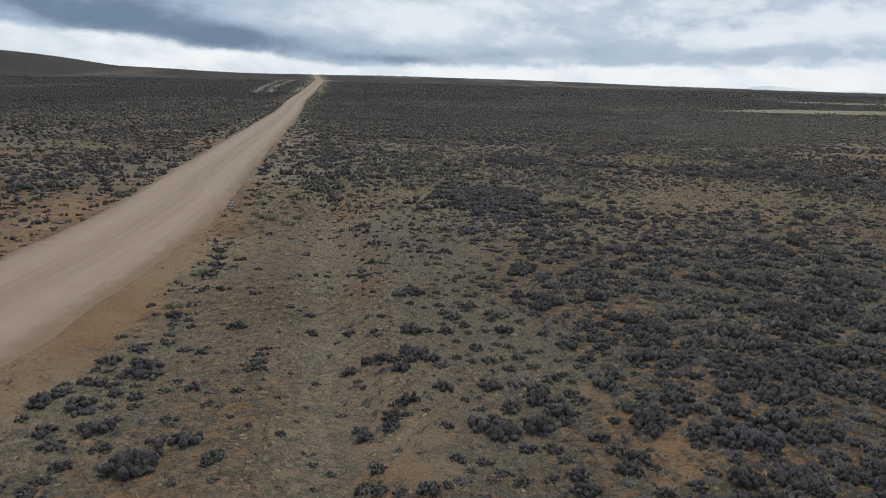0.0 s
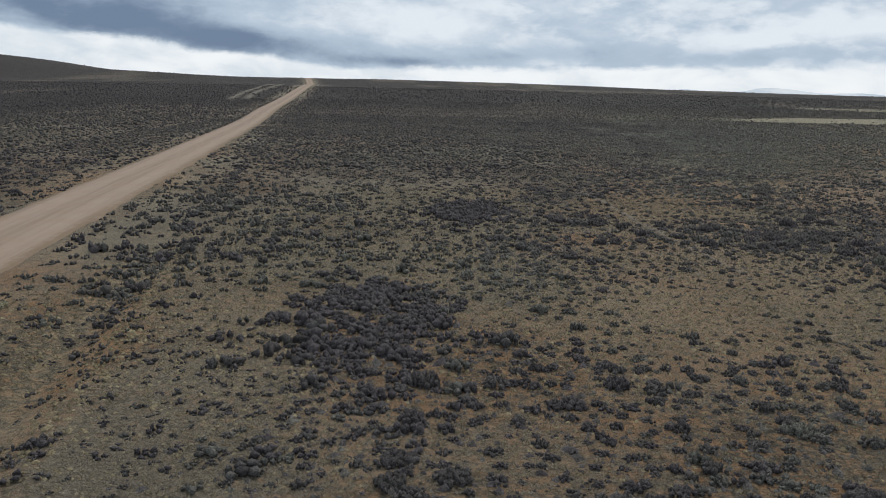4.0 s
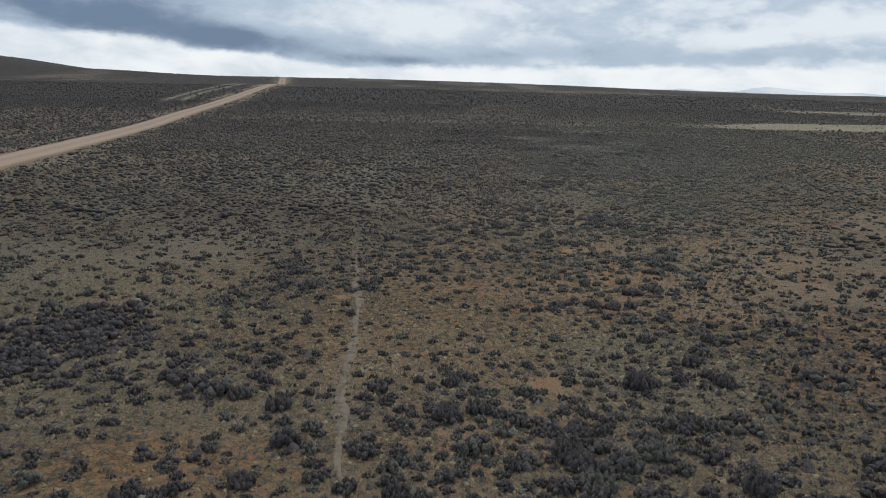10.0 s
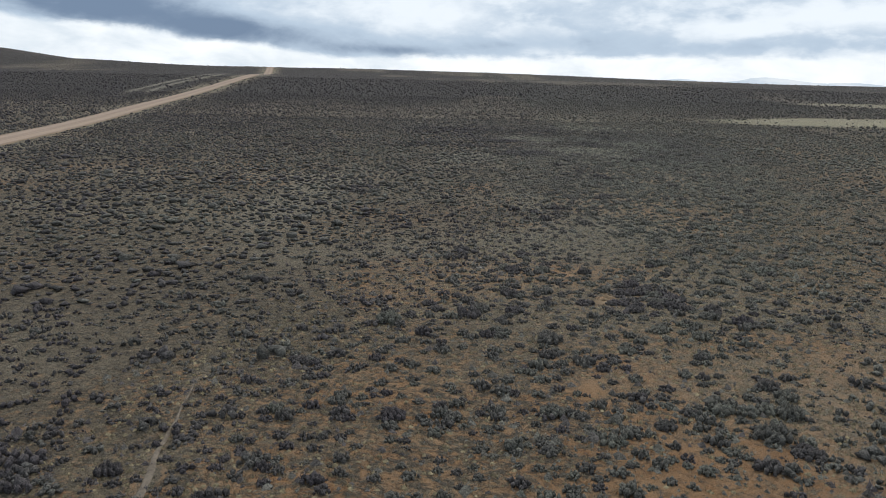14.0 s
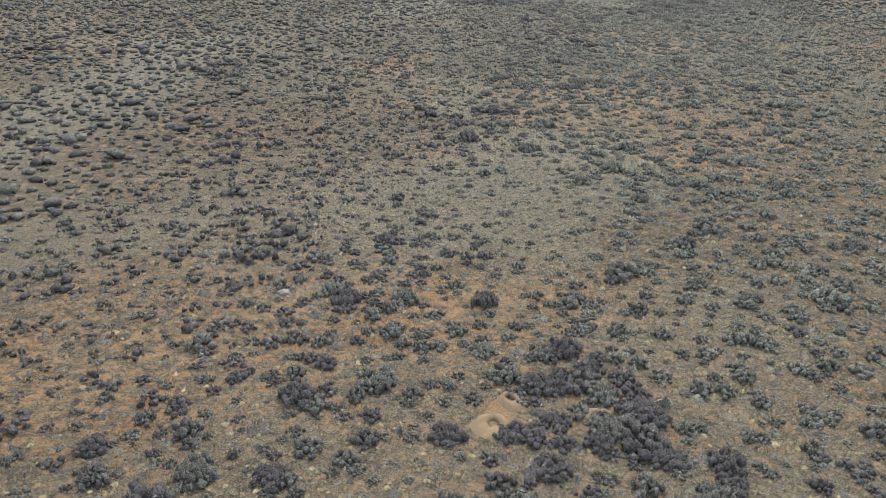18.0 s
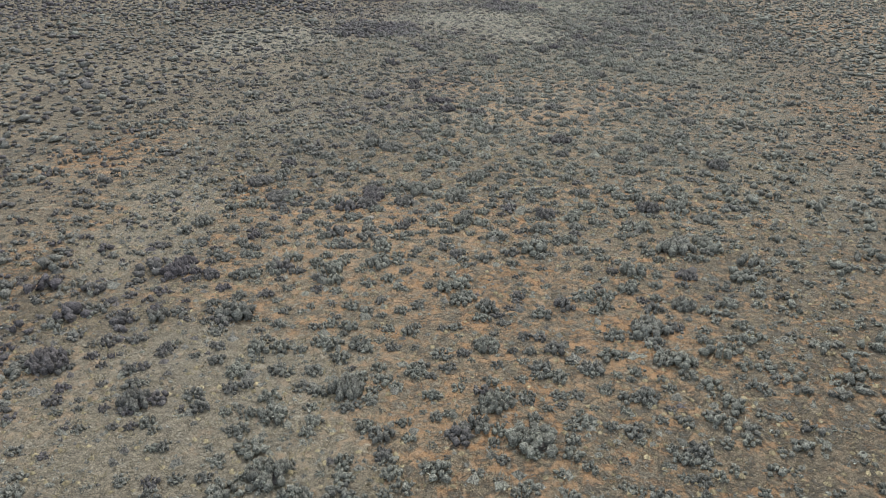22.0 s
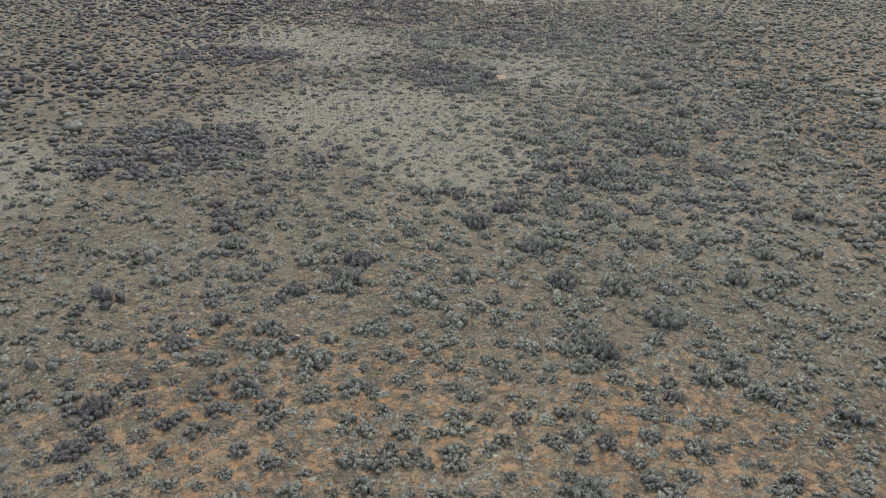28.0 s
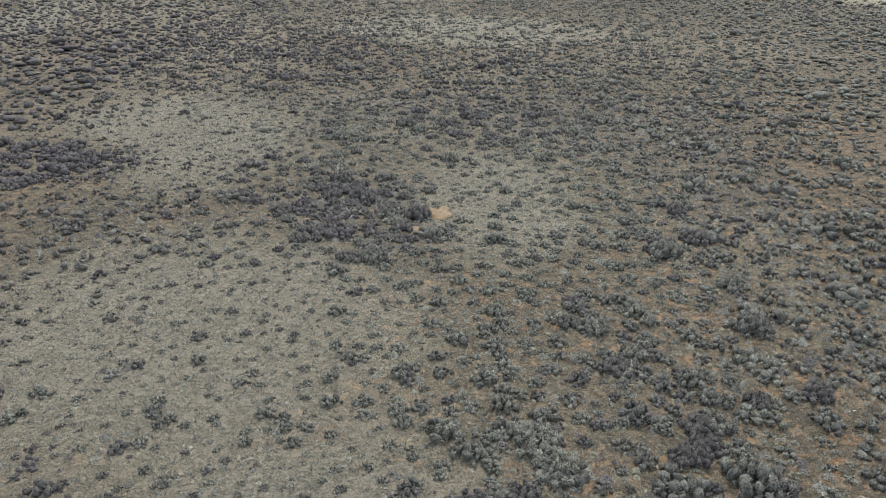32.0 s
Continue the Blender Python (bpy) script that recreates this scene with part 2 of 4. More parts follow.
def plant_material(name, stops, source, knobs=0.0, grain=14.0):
    """Leaves or twigs whose colour runs through the stops from plant to plant and leaf to leaf. knobs: leaf clusters a
    metre, pale at the tips over grey wood, with the shade of their gaps put into the colour.
    """
    m, g, bsdf = material(name)
    if source == "object":
        plant = g.node("ShaderNodeObjectInfo").outputs["Random"]
    else:
        plant = g.node("ShaderNodeAttribute", attribute_name="plant").outputs["Fac"]
    leaf = g.node("ShaderNodeNewGeometry").outputs["Random Per Island"]
    r = g.node("ShaderNodeValToRGB")
    while len(r.color_ramp.elements) < len(stops):
        r.color_ramp.elements.new(0.5)
    for el, (at, c) in zip(r.color_ramp.elements, stops):
        el.position, el.color = at, (*c, 1)
    g.put(r.inputs[0], g.math("MULTIPLY_ADD", g.math("SUBTRACT", leaf, 0.5), 0.16, plant, True))
    place = g.node("ShaderNodeTexCoord").outputs["Object"]
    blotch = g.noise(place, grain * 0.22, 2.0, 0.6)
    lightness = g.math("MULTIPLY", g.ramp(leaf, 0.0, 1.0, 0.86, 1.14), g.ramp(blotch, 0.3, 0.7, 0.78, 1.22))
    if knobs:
        # noise darkens the leaf colour as shade between the clusters would
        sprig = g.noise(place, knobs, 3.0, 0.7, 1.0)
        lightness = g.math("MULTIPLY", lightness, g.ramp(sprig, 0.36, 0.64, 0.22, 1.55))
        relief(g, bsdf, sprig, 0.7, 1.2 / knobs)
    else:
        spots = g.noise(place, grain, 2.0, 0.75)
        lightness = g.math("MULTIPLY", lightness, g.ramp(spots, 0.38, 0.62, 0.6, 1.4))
    scaled = g.node("ShaderNodeVectorMath", operation="SCALE")
    g.put(scaled.inputs[0], r.outputs[0])
    g.put(scaled.inputs["Scale"], lightness)
    g.put(bsdf.inputs["Base Color"], scaled.outputs[0])
    bsdf.inputs["Roughness"].default_value = 0.85
    return m


LEAF_STOPS = [(0.0, (0.074, 0.064, 0.065)), (0.28, (0.084, 0.075, 0.070)), (0.5, (0.104, 0.098, 0.084)), (0.75, (0.124, 0.119, 0.098)), (1.0, (0.136, 0.132, 0.107))]
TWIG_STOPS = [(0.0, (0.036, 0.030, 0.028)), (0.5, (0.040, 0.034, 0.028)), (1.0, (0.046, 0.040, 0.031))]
STRAW_STOPS = [(0.0, (0.080, 0.064, 0.038)), (0.35, (0.165, 0.133, 0.076)), (0.6, (0.225, 0.185, 0.112)), (1.0, (0.31, 0.262, 0.168))]
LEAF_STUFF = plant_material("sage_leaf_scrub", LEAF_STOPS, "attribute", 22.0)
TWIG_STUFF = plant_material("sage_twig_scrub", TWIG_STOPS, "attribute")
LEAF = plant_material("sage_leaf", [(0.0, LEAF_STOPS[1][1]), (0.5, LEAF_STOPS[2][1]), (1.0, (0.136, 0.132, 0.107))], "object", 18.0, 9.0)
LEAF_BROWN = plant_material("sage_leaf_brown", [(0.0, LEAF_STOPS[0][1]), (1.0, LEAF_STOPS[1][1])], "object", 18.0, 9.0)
# dark wood colour, also used where shade is painted: inner domes, burrow floors
TWIG_SHADE = plant_material("sage_twig_shade", TWIG_STOPS, "object")
# silvery tips: leaf colours times 1.7, making up for upright blades' dim light
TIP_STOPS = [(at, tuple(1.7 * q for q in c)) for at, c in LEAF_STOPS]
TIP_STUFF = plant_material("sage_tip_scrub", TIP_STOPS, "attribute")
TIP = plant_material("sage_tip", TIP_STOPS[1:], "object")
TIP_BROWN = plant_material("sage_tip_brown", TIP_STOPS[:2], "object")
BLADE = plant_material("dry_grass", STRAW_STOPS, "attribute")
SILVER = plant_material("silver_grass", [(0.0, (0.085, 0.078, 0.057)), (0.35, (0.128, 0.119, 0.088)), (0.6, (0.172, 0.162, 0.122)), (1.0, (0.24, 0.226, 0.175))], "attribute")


def mineral_material(name, a, b, scale, rough=0.9):
    m, g, bsdf = material(name)
    place = g.node("ShaderNodeTexCoord").outputs["Object"]
    n, k = g.noise(place, scale, 5.0, 0.65), g.noise(place, scale * 7, 4.0, 0.7)
    col = g.mix(g.ramp(n, 0.3, 0.7), a, b)
    g.put(bsdf.inputs["Base Color"], g.mix(g.ramp(k, 0.35, 0.7, 0.3, 0.0), col, (a[0] * 0.5, a[1] * 0.5, a[2] * 0.5)))
    bsdf.inputs["Roughness"].default_value = rough
    relief(g, bsdf, g.math("ADD", n, g.math("MULTIPLY", k, 0.4)), 0.6, 0.04)
    return m


STONE = mineral_material("pale_stone", (0.19, 0.165, 0.135), (0.30, 0.265, 0.225), 5.0)
DUST = mineral_material("trail_dust", (0.105, 0.082, 0.060), (0.235, 0.192, 0.148), 2.6)
DUG_EARTH = mineral_material("dug_earth", (0.175, 0.118, 0.068), (0.235, 0.168, 0.104), 3.0)


# ---- shape of the land ----
def lattice(ix, iy, seed):
    v = np.sin(ix * 127.1 + iy * 311.7 + seed * 74.7) * 43758.5453
    return v - np.floor(v)


def value_noise(x, y, size, seed):
    x, y = np.asarray(x, float) / size, np.asarray(y, float) / size
    ix, iy = np.floor(x), np.floor(y)
    fx, fy = x - ix, y - iy
    fx, fy = fx * fx * (3 - 2 * fx), fy * fy * (3 - 2 * fy)
    a, b = lattice(ix, iy, seed), lattice(ix + 1, iy, seed)
    c, d = lattice(ix, iy + 1, seed), lattice(ix + 1, iy + 1, seed)
    return (a * (1 - fx) + b * fx) * (1 - fy) + (c * (1 - fx) + d * fx) * fy


def fractal(x, y, size, seed, octaves=4):
    total, weight, amount = 0.0, 0.0, 1.0
    for k in range(octaves):
        total = total + amount * value_noise(x, y, size / 2**k, seed + 17 * k)
        weight, amount = weight + amount, amount * 0.55
    return total / weight


def step(v, low, high):
    s = np.clip((np.asarray(v, float) - low) / (high - low), 0, 1)
    return s * s * (3 - 2 * s)


ROAD_Y = (-400, 0, 24, 37, 47.5, 60, 78, 108, 240, 325, 650, 800, 950, 3000)
ROAD_X = (34.0, -15.4, -15.8, -16.2, -16.9, -18.6, -21.6, -26.0, -46.0, -60.0, -100.0, -124.0, -153.0, -520.0)


def road_x(y):
    y = np.asarray(y, float)
    w = 5 + 17 * step(y, 90, 180)
    return (np.interp(y - w, ROAD_Y, ROAD_X) + np.interp(y, ROAD_Y, ROAD_X) + np.interp(y + w, ROAD_Y, ROAD_X)) / 3


def verge_x(y):
    """The old line of the roadside ditch, which bends away from the road at the start."""
    return np.maximum(road_x(y), np.interp(y, (-400, -2, 20, 42, 72, 100), (60.0, -9.6, -12.4, -15.4, -20.4, -60.0)))


PROFILE_Y = (-5000, 230, 280, 380, 478, 570, 650, 700, 770, 850, 950, 1050, 1400, 2000, 6000)
PROFILE_Z = (0, 0, 0.25, 2.3, 5.3, 8.6, 11.0, 10.6, 9.4, 13.0, 18.4, 17.0, 10.0, 4.0, 0)


def swell(x, y):
    """The long rise that the road climbs, lower to the right, and the hill on the left."""
    s = np.asarray(y, float)
    z = (np.interp(s - 25, PROFILE_Y, PROFILE_Z) + 2 * np.interp(s, PROFILE_Y, PROFILE_Z) + np.interp(s + 25, PROFILE_Y, PROFILE_Z)) / 4
    off = np.asarray(x, float) - road_x(y)
    fade = 1 - 0.58 * step(off, 40, 760) + 0.05 * step(-off, 0, 400)
    hill = 20 * step(-np.asarray(x, float), 415, 640) * np.exp(-(((y - 1120) / 420) ** 2)) + 9 * step(-np.asarray(x, float), 200, 520) * np.exp(-(((y - 1100) / 300) ** 2))
    far = np.hypot(x, y)
    rolling = (fractal(x, y, 170, 5, 3) - 0.5) * 3.0 * step(far, 330, 1000)
    return z * fade + hill + rolling


def ground_z(x, y):
    x, y = np.asarray(x, float), np.asarray(y, float)
    off = x - road_x(y)
    z = swell(x, y)
    bumps = (fractal(x, y, 14, 2, 3) - 0.5) * 0.45 + (fractal(x, y, 2.3, 3, 3) - 0.5) * 0.16
    z = z + bumps * step(np.abs(off), 3.4, 7.0)
    near = 1 - step(y, 62, 92)
    side = x - verge_x(y)
    z = z - 0.42 * near * np.exp(-(((side - 10.9 - 0.5 * (fractal(y, y * 0, 9, 4) - 0.5)) / 1.25) ** 2))
    z = z + 0.22 * near * np.exp(-(((side - 13.2) / 1.1) ** 2))
    z = z - 0.14 * np.exp(-(((np.abs(off) - 5.6) / 0.9) ** 2)) - 0.10 * (1 - step(np.abs(off), 3.0, 4.2))
    return z


# ---- what grows where: centre x, centre y, half width, half depth ----
THICKETS = [(5.2, 62.0, 4.2, 6.0), (11.0, 93.6, 3.5, 5.4), (44.0, 128.6, 2.1, 3.4), (45.9, 211.4, 4.6, 4.4),
            (61.0, 229.2, 3.3, 4.6), (23.0, 168.3, 2.1, 3.2), (43.8, 235.2, 5.6, 3.2),
            (23.2, 168.5, 1.6, 2.6)]
CLUMPS = [(36.8, 100.0, 2.4, 1.5), (-8.7, 20.6, 1.0, 2.3), (-8.7, 17.4, 1.1, 1.4), (-7.3, 15.9, 1.5, 0.9), (-6.1, 18.6, 1.4, 1.0), (-5.7, 16.5, 1.3, 0.7), (-8.5, 24.0, 0.5, 1.4), (-9.0, 29.3, 0.6, 1.8), (-9.5, 38.0, 0.7, 3.0),
          (-2.1, 28.0, 0.7, 1.2), (-0.6, 23.6, 0.8, 1.3), (0.0, 20.0, 0.6, 1.6), (-2.0, 37.0, 0.5, 1.0), (-2.6, 42.0, 0.5, 1.2), (-3.0, 47.0, 0.5, 1.4), (1.2, 24.2, 0.8, 0.7), (-5.3, 21.6, 0.6, 0.5), (-4.5, 24.4, 0.7, 0.6),
          (-6.8, 36.0, 0.7, 0.8), (7.6, 28.5, 1.5, 1.2), (11.2, 23.0, 1.8, 2.0), (3.2, 19.0, 1.0, 1.0), (10.5, 19.0, 1.6, 1.6), (17.5, 67.0, 0.6, 0.7), (14.0, 55.5, 1.2, 0.6), (20.5, 56.0, 0.9, 0.6), (31.8, 79.3, 0.8, 0.8), (35.5, 80.5, 0.9, 0.9), (38.5, 78.8, 1.2, 0.8), (33.2, 84.5, 1.3, 1.0), (39.5, 118.5, 1.2, 1.5), (37.0, 112.5, 0.9, 0.8)]
DENSE = [(-27.0, 58.0, 9.0, 24.0), (55.0, 204.5, 5.0, 4.0), (12.0, 24.0, 6.0, 12.0), (53.0, 148.0, 5.0, 10.0), (32.0, 84.0, 5.0, 7.0), (40.0, 70.0, 8.0, 9.0), (72.0, 205.0, 13.0, 30.0), (60.0, 180.0, 12.0, 16.0), (-15.0, 20.0, 5.0, 8.0),
         (48.0, 172.0, 6.0, 8.0), (32.0, 143.0, 7.0, 10.0), (24.0, 128.0, 7.0, 9.0), (2.0, 52.0, 7.0, 8.0), (20.0, 32.0, 8.0, 14.0), (-6.0, 78.0, 8.0, 14.0), (-8.0, 96.0, 9.0, 12.0), (45.0, 114.0, 7.0, 6.0), (10.0, 165.0, 12.0, 14.0), (48.0, 162.0, 9.0, 10.0), (14.0, 72.0, 6.0, 7.0), (38.0, 172.0, 7.0, 12.0), (20.0, 215.0, 12.0, 20.0), (42.0, 190.0, 6.0, 10.0)]
PURPLE = [(44.0, 261.0, 19.0, 12.0), (58.0, 256.0, 7.0, 5.0), (38.0, 244.0, 4.0, 5.0), (82.0, 222.0, 8.0, 22.0), (76.0, 252.0, 15.0, 14.0), (70.0, 208.0, 6.0, 10.0), (33.0, 226.0, 8.0, 5.0)]
GRASSY = [(61.0, 210.5, 4.5, 4.0), (47.6, 243.5, 4.6, 4.6), (55.5, 219.3, 7.5, 6.8), (51.5, 239.0, 4.8, 7.0), (43.9, 146.0, 4.7, 4.4),
          (41.0, 163.5, 2.2, 5.5), (18.9, 175.1, 4.1, 6.0), (36.8, 204.5, 6.2, 7.5), (38.5, 90.8, 3.6, 5.6),
          (45.1, 148.3, 5.4, 6.8), (18.5, 161.0, 4.4, 13.0), (41.5, 142.5, 5.6, 5.8), (0.5, 48.0, 4.0, 14.0), (2.0, 26.0, 4.0, 9.0), (67.5, 231.0, 3.5, 6.0), (25.0, 272.0, 4.0, 16.0), (68.0, 275.0, 13.0, 7.0)]
BARE = [(-28.0, 50.0, 7.0, 14.0), (31.0, 130.0, 6.0, 8.0), (36.0, 171.0, 3.0, 10.0), (42.0, 152.0, 4.0, 4.0), (38.7, 116.4, 0.5, 1.0), (33.1, 89.4, 1.1, 1.0), (7.4, 18.4, 0.5, 1.6), (6.6, 21.4, 0.45, 1.6), (1.5, 20.0, 1.0, 2.4), (9.5, 30.0, 1.5, 2.2),
        (22.0, 66.0, 6.5, 9.0), (19.0, 78.0, 6.0, 6.0), (34.0, 111.0, 6.0, 8.0), (52.0, 156.0, 9.0, 7.0), (60.0, 186.0, 10.0, 9.0),
        (36.0, 113.0, 15.0, 12.0), (38.0, 134.0, 8.0, 7.0), (45.0, 160.0, 10.0, 9.0)]


LOW = [(60.5, 211.0, 4.5, 4.0), (25.0, 67.0, 15.0, 13.0), (-1.5, 40.0, 6.0, 22.0), (30.0, 96.0, 9.0, 9.0), (43.0, 144.0, 6.0, 6.0), (55.5, 219.3, 8.0, 7.0), (50.0, 241.0, 7.0, 8.0), (66.0, 232.0, 4.0, 6.0)]
CLEAR = [(41.4, 128.2, 0.6, 0.6), (43.6, 127.9, 0.7, 0.5), (44.6, 128.9, 0.5, 0.5), (38.7, 116.4, 0.45, 0.9), (33.1, 89.4, 1.0, 0.9), (7.4, 18.2, 0.45, 1.3), (6.6, 21.2, 0.4, 1.4), (6.2, 26.8, 0.5, 0.7), (23.0, 102.0, 0.9, 0.8), (1.2, 17.5, 0.6, 1.3)]


def patches(x, y, ovals, seed, soft=0.35, warp=1.0):
    wx = x + (fractal(x, y, 3.2 * warp, seed) - 0.5) * 3.2 * warp
    wy = y + (fractal(x, y, 3.2 * warp, seed + 9) - 0.5) * 4.2 * warp
    best = np.zeros(np.shape(x))
    for cx, cy, rx, ry in ovals:
        r = np.sqrt(((wx - cx) / rx) ** 2 + ((wy - cy) / ry) ** 2)
        best = np.maximum(best, 1 - step(r, 1 - soft, 1 + soft))
    return best


def thicket(x, y):
    return np.maximum(patches(x, y, THICKETS, 41), 0.9 * patches(x, y, CLUMPS, 42, 0.4, 0.3))


def footpath(x, y):
    """The faint pale game trail."""
    line = np.interp(y, (60, 76, 88, 102, 118, 128, 150, 168), (27.5, 26.3, 24.9, 24.0, 22.2, 21.4, 20.5, 18.0))
    wide = np.abs(x - line - 0.5 * (fractal(y, y * 0 + 3, 5, 8) - 0.5))
    return 0.6 * (1 - step(wide, 0.10, 0.5)) * step(fractal(x, y, 3.0, 91), 0.3, 0.5) * step(y, 68, 76) * (1 - step(y, 112, 132))


def side_track(x, y):
    """Two wheel ruts on the far side of the road."""
    line = np.interp(y, (330, 480, 640, 760), (-78, -106, -124, -140))
    off = np.abs(x - line)
    return (np.exp(-(((off - 3.6) / 2.0) ** 2))) * step(y, 380, 430) * (1 - step(y, 660, 720))


def meadow(x, y):
    wob = (fractal(x, y, 40, 21) - 0.5) * 34
    a = 1 - step(np.sqrt(((x - 196) / 88) ** 2 + ((y - 310 + 0.6 * wob) / 23) ** 2), 0.82, 1.08)
    c = 1 - step(np.sqrt(((x - 250) / 70) ** 2 + ((y - 420 + wob) / 22) ** 2), 0.8, 1.1)
    return np.maximum(a, c * 0.8)


def roadside_rows(x, y):
    """The lines of shrubs that stand along the shoulder and on the bank of the old ditch."""
    side = np.asarray(x, float) - verge_x(y)
    shoulder = np.exp(-(((side - 5.1 - 0.9 * (fractal(y, y * 0 + 7, 6, 101) - 0.5)) / 0.55) ** 2)) * (1 - step(y, 120, 150))
    bank = np.exp(-(((side - 11.3 - 1.2 * (fractal(y, y * 0 + 5, 7, 102) - 0.5)) / (0.7 + 0.5 * step(y, 38, 48))) ** 2)) * step(y, 28, 40) * (1 - step(y, 125, 180))
    gaps = step(fractal(x, y, 4.0, 103, 3), 0.30, 0.46)
    return 0.85 * np.maximum(shoulder, bank) * gaps


def corridor_x(y):
    return np.interp(y, (0, 24, 45, 68, 98, 118, 140, 168, 186, 212, 260), (1.5, 6, 16, 26, 31.5, 36, 48, 55, 59, 64, 66))


def growth(x, y):
    """Chance of a shrub and the cover of bare soil, dry grass, pale dust and green."""
    off = x - road_x(y)
    broad, middle, small = fractal(x, y, 46, 31), fractal(x, y, 9, 33), fractal(x, y, 2.6, 35, 2)
    thick, grassy, open_soil = thicket(x, y), patches(x, y, GRASSY, 43), patches(x, y, BARE, 45, 0.6)
    later = step(y, 95, 150)
    dense = patches(x, y, DENSE, 47, 0.6)
    chance = 0.74 + 0.05 * step(y, 95, 120) + 0.06 * step(y, 120, 140) + 0.10 * step(y, 150, 172) - 0.10 * step(np.abs(x - corridor_x(y)), 22, 40) * (1 - step(y, 250, 330)) + 0.7 * (middle - 0.5) + 0.5 * (small - 0.5) + 0.3 * (broad - 0.5) + 0.32 * dense * (1 - 0.25 * step(y, 110, 150)) + 0.44 * patches(x, y, PURPLE, 46, 0.5) + 0.28 * later * step(corridor_x(y) - x, 2, 11)
    streak = step(fractal(x * 0.55, y, 13, 59, 3), 0.50, 0.62) * step(y, 60, 85) * (1 - 0.75 * step(y, 125, 150) * (1 - step(y, 212, 235))) * (1 - step(y, 200, 225))
    chance = chance - 0.34 * streak * (1 - thick) - 0.22 * step(fractal(x * 0.5, y, 9, 60, 3), 0.54, 0.64) * step(y, 40, 60) * (1 - step(y, 120, 150)) + 0.06 * step(y, 60, 85)
    chance = chance - 0.12 * grassy * (1 - 0.9 * thick) - 0.08 * open_soil
    chance = np.maximum(np.clip(chance, 0.12, 0.95), (0.92 - 0.30 * step(y, 190, 205)) * thick)
    keep = np.where(off > 0, step(off, 4.2, 5.2), step(-off, 3.7, 4.3)) * (1 - 0.9 * footpath(x, y)) * (1 - 0.85 * side_track(x, y)) * (1 - 0.97 * meadow(x, y))
    clear = patches(x, y, CLEAR, 95, 0.3)
    keep = keep * (1 - clear)
    side = x - verge_x(y)
    shoulder = step(off, 3.0, 3.8) * (1 - step(side + 0.7 * (fractal(x, y, 1.8, 96) - 0.5), 3.1, 4.0)) * (1 - step(y, 44, 60)) * (1 - step(thick, 0.1, 0.5))
    keep = keep * (1 - 0.96 * shoulder)
    verge = (1 - step(side, 10.0, 18.0)) * step(off, 4.2, 5.6)
    keep = keep * (1 - 0.45 * verge * (1 - step(y, 42, 64)) * (1 - thick))
    row = roadside_rows(x, y)
    keep = keep * (1 - 0.35 * np.exp(-(((np.abs(off) - 6.5) / 2.5) ** 2)))
    chance, keep = np.maximum(chance, row), np.maximum(keep, row)
    bare = 0.40 - 0.08 * step(y, 160, 200) - 0.12 * later * step(corridor_x(y) - x, 3, 12) + 0.5 * (fractal(x, y, 5, 51) - 0.5) + 0.7 * (fractal(x, y, 30, 53) - 0.5) + (0.14 + 0.16 * step(y, 85, 105)) * open_soil - 0.18 * grassy
    scarp = np.exp(-(((side - 12.4) / 1.0) ** 2)) * (1 - step(y, 60, 90))
    bare = bare + 0.28 * scarp + 0.18 * np.exp(-(((np.abs(off) - 5.2) / 1.6) ** 2))
    bare = bare + 0.8 * clear + 0.32 * shoulder
    far = step(np.hypot(x, y), 150, 420)
    bare = bare * (1 - 0.75 * far)
    grass = 0.26 + 0.08 * later + 0.9 * (fractal(x, y, 12, 55) - 0.5) + 0.34 * grassy + 0.18 * np.exp(-(((np.abs(off) - 7.5) / 2.6) ** 2)) - 0.10 * far + 0.35 * far * step(fractal(x, y * 0.35, 55, 57, 3), 0.52, 0.66)
    grass = grass + 0.30 * step(fractal(x * 0.6, y, 16, 58, 3), 0.50, 0.62) * step(y, 30, 60) * (1 - step(y, 95, 130)) * (1 - open_soil)
    grass = grass + 0.25 * streak + 0.30 * patches(x, y, LOW, 49, 0.5) * (1 - step(y, 85, 105))
    dust = np.maximum(0.4 * footpath(x, y), 0.9 * side_track(x, y))
    dust = np.maximum(dust, np.maximum(0.25 * (1 - step(np.abs(off), 3.6, 4.4)), 0.10 * shoulder * (1 - 0.6 * step(off, 3.8, 6.5))))
    dust = np.maximum(dust, grassy * (0.15 * step(y, 130, 150) + 0.22 * step(y, 185, 205)))
    green = np.maximum(0.85 * meadow(x, y), np.where(off > 0, 0.40, 0.15) * np.exp(-(((np.abs(off) - 6.4) / 2.2) ** 2)) * step(fractal(x, y, 7, 93), 0.25, 0.6))
    green = np.maximum(green, 0.40 * np.exp(-(((side - 10.6) / 0.9) ** 2)) * (1 - step(y, 70, 110)))
    return np.clip(chance, 0, 1) * keep, thick, np.clip(bare, 0, 1), np.clip(grass, 0, 1), np.clip(dust, 0, 1), np.clip(green, 0, 1)


def run_out(start, reach, first, ratio):
    out, at, d = [], start, first
    while at < reach:
        at, d = at + d, d * ratio
        out.append(at)
    return out


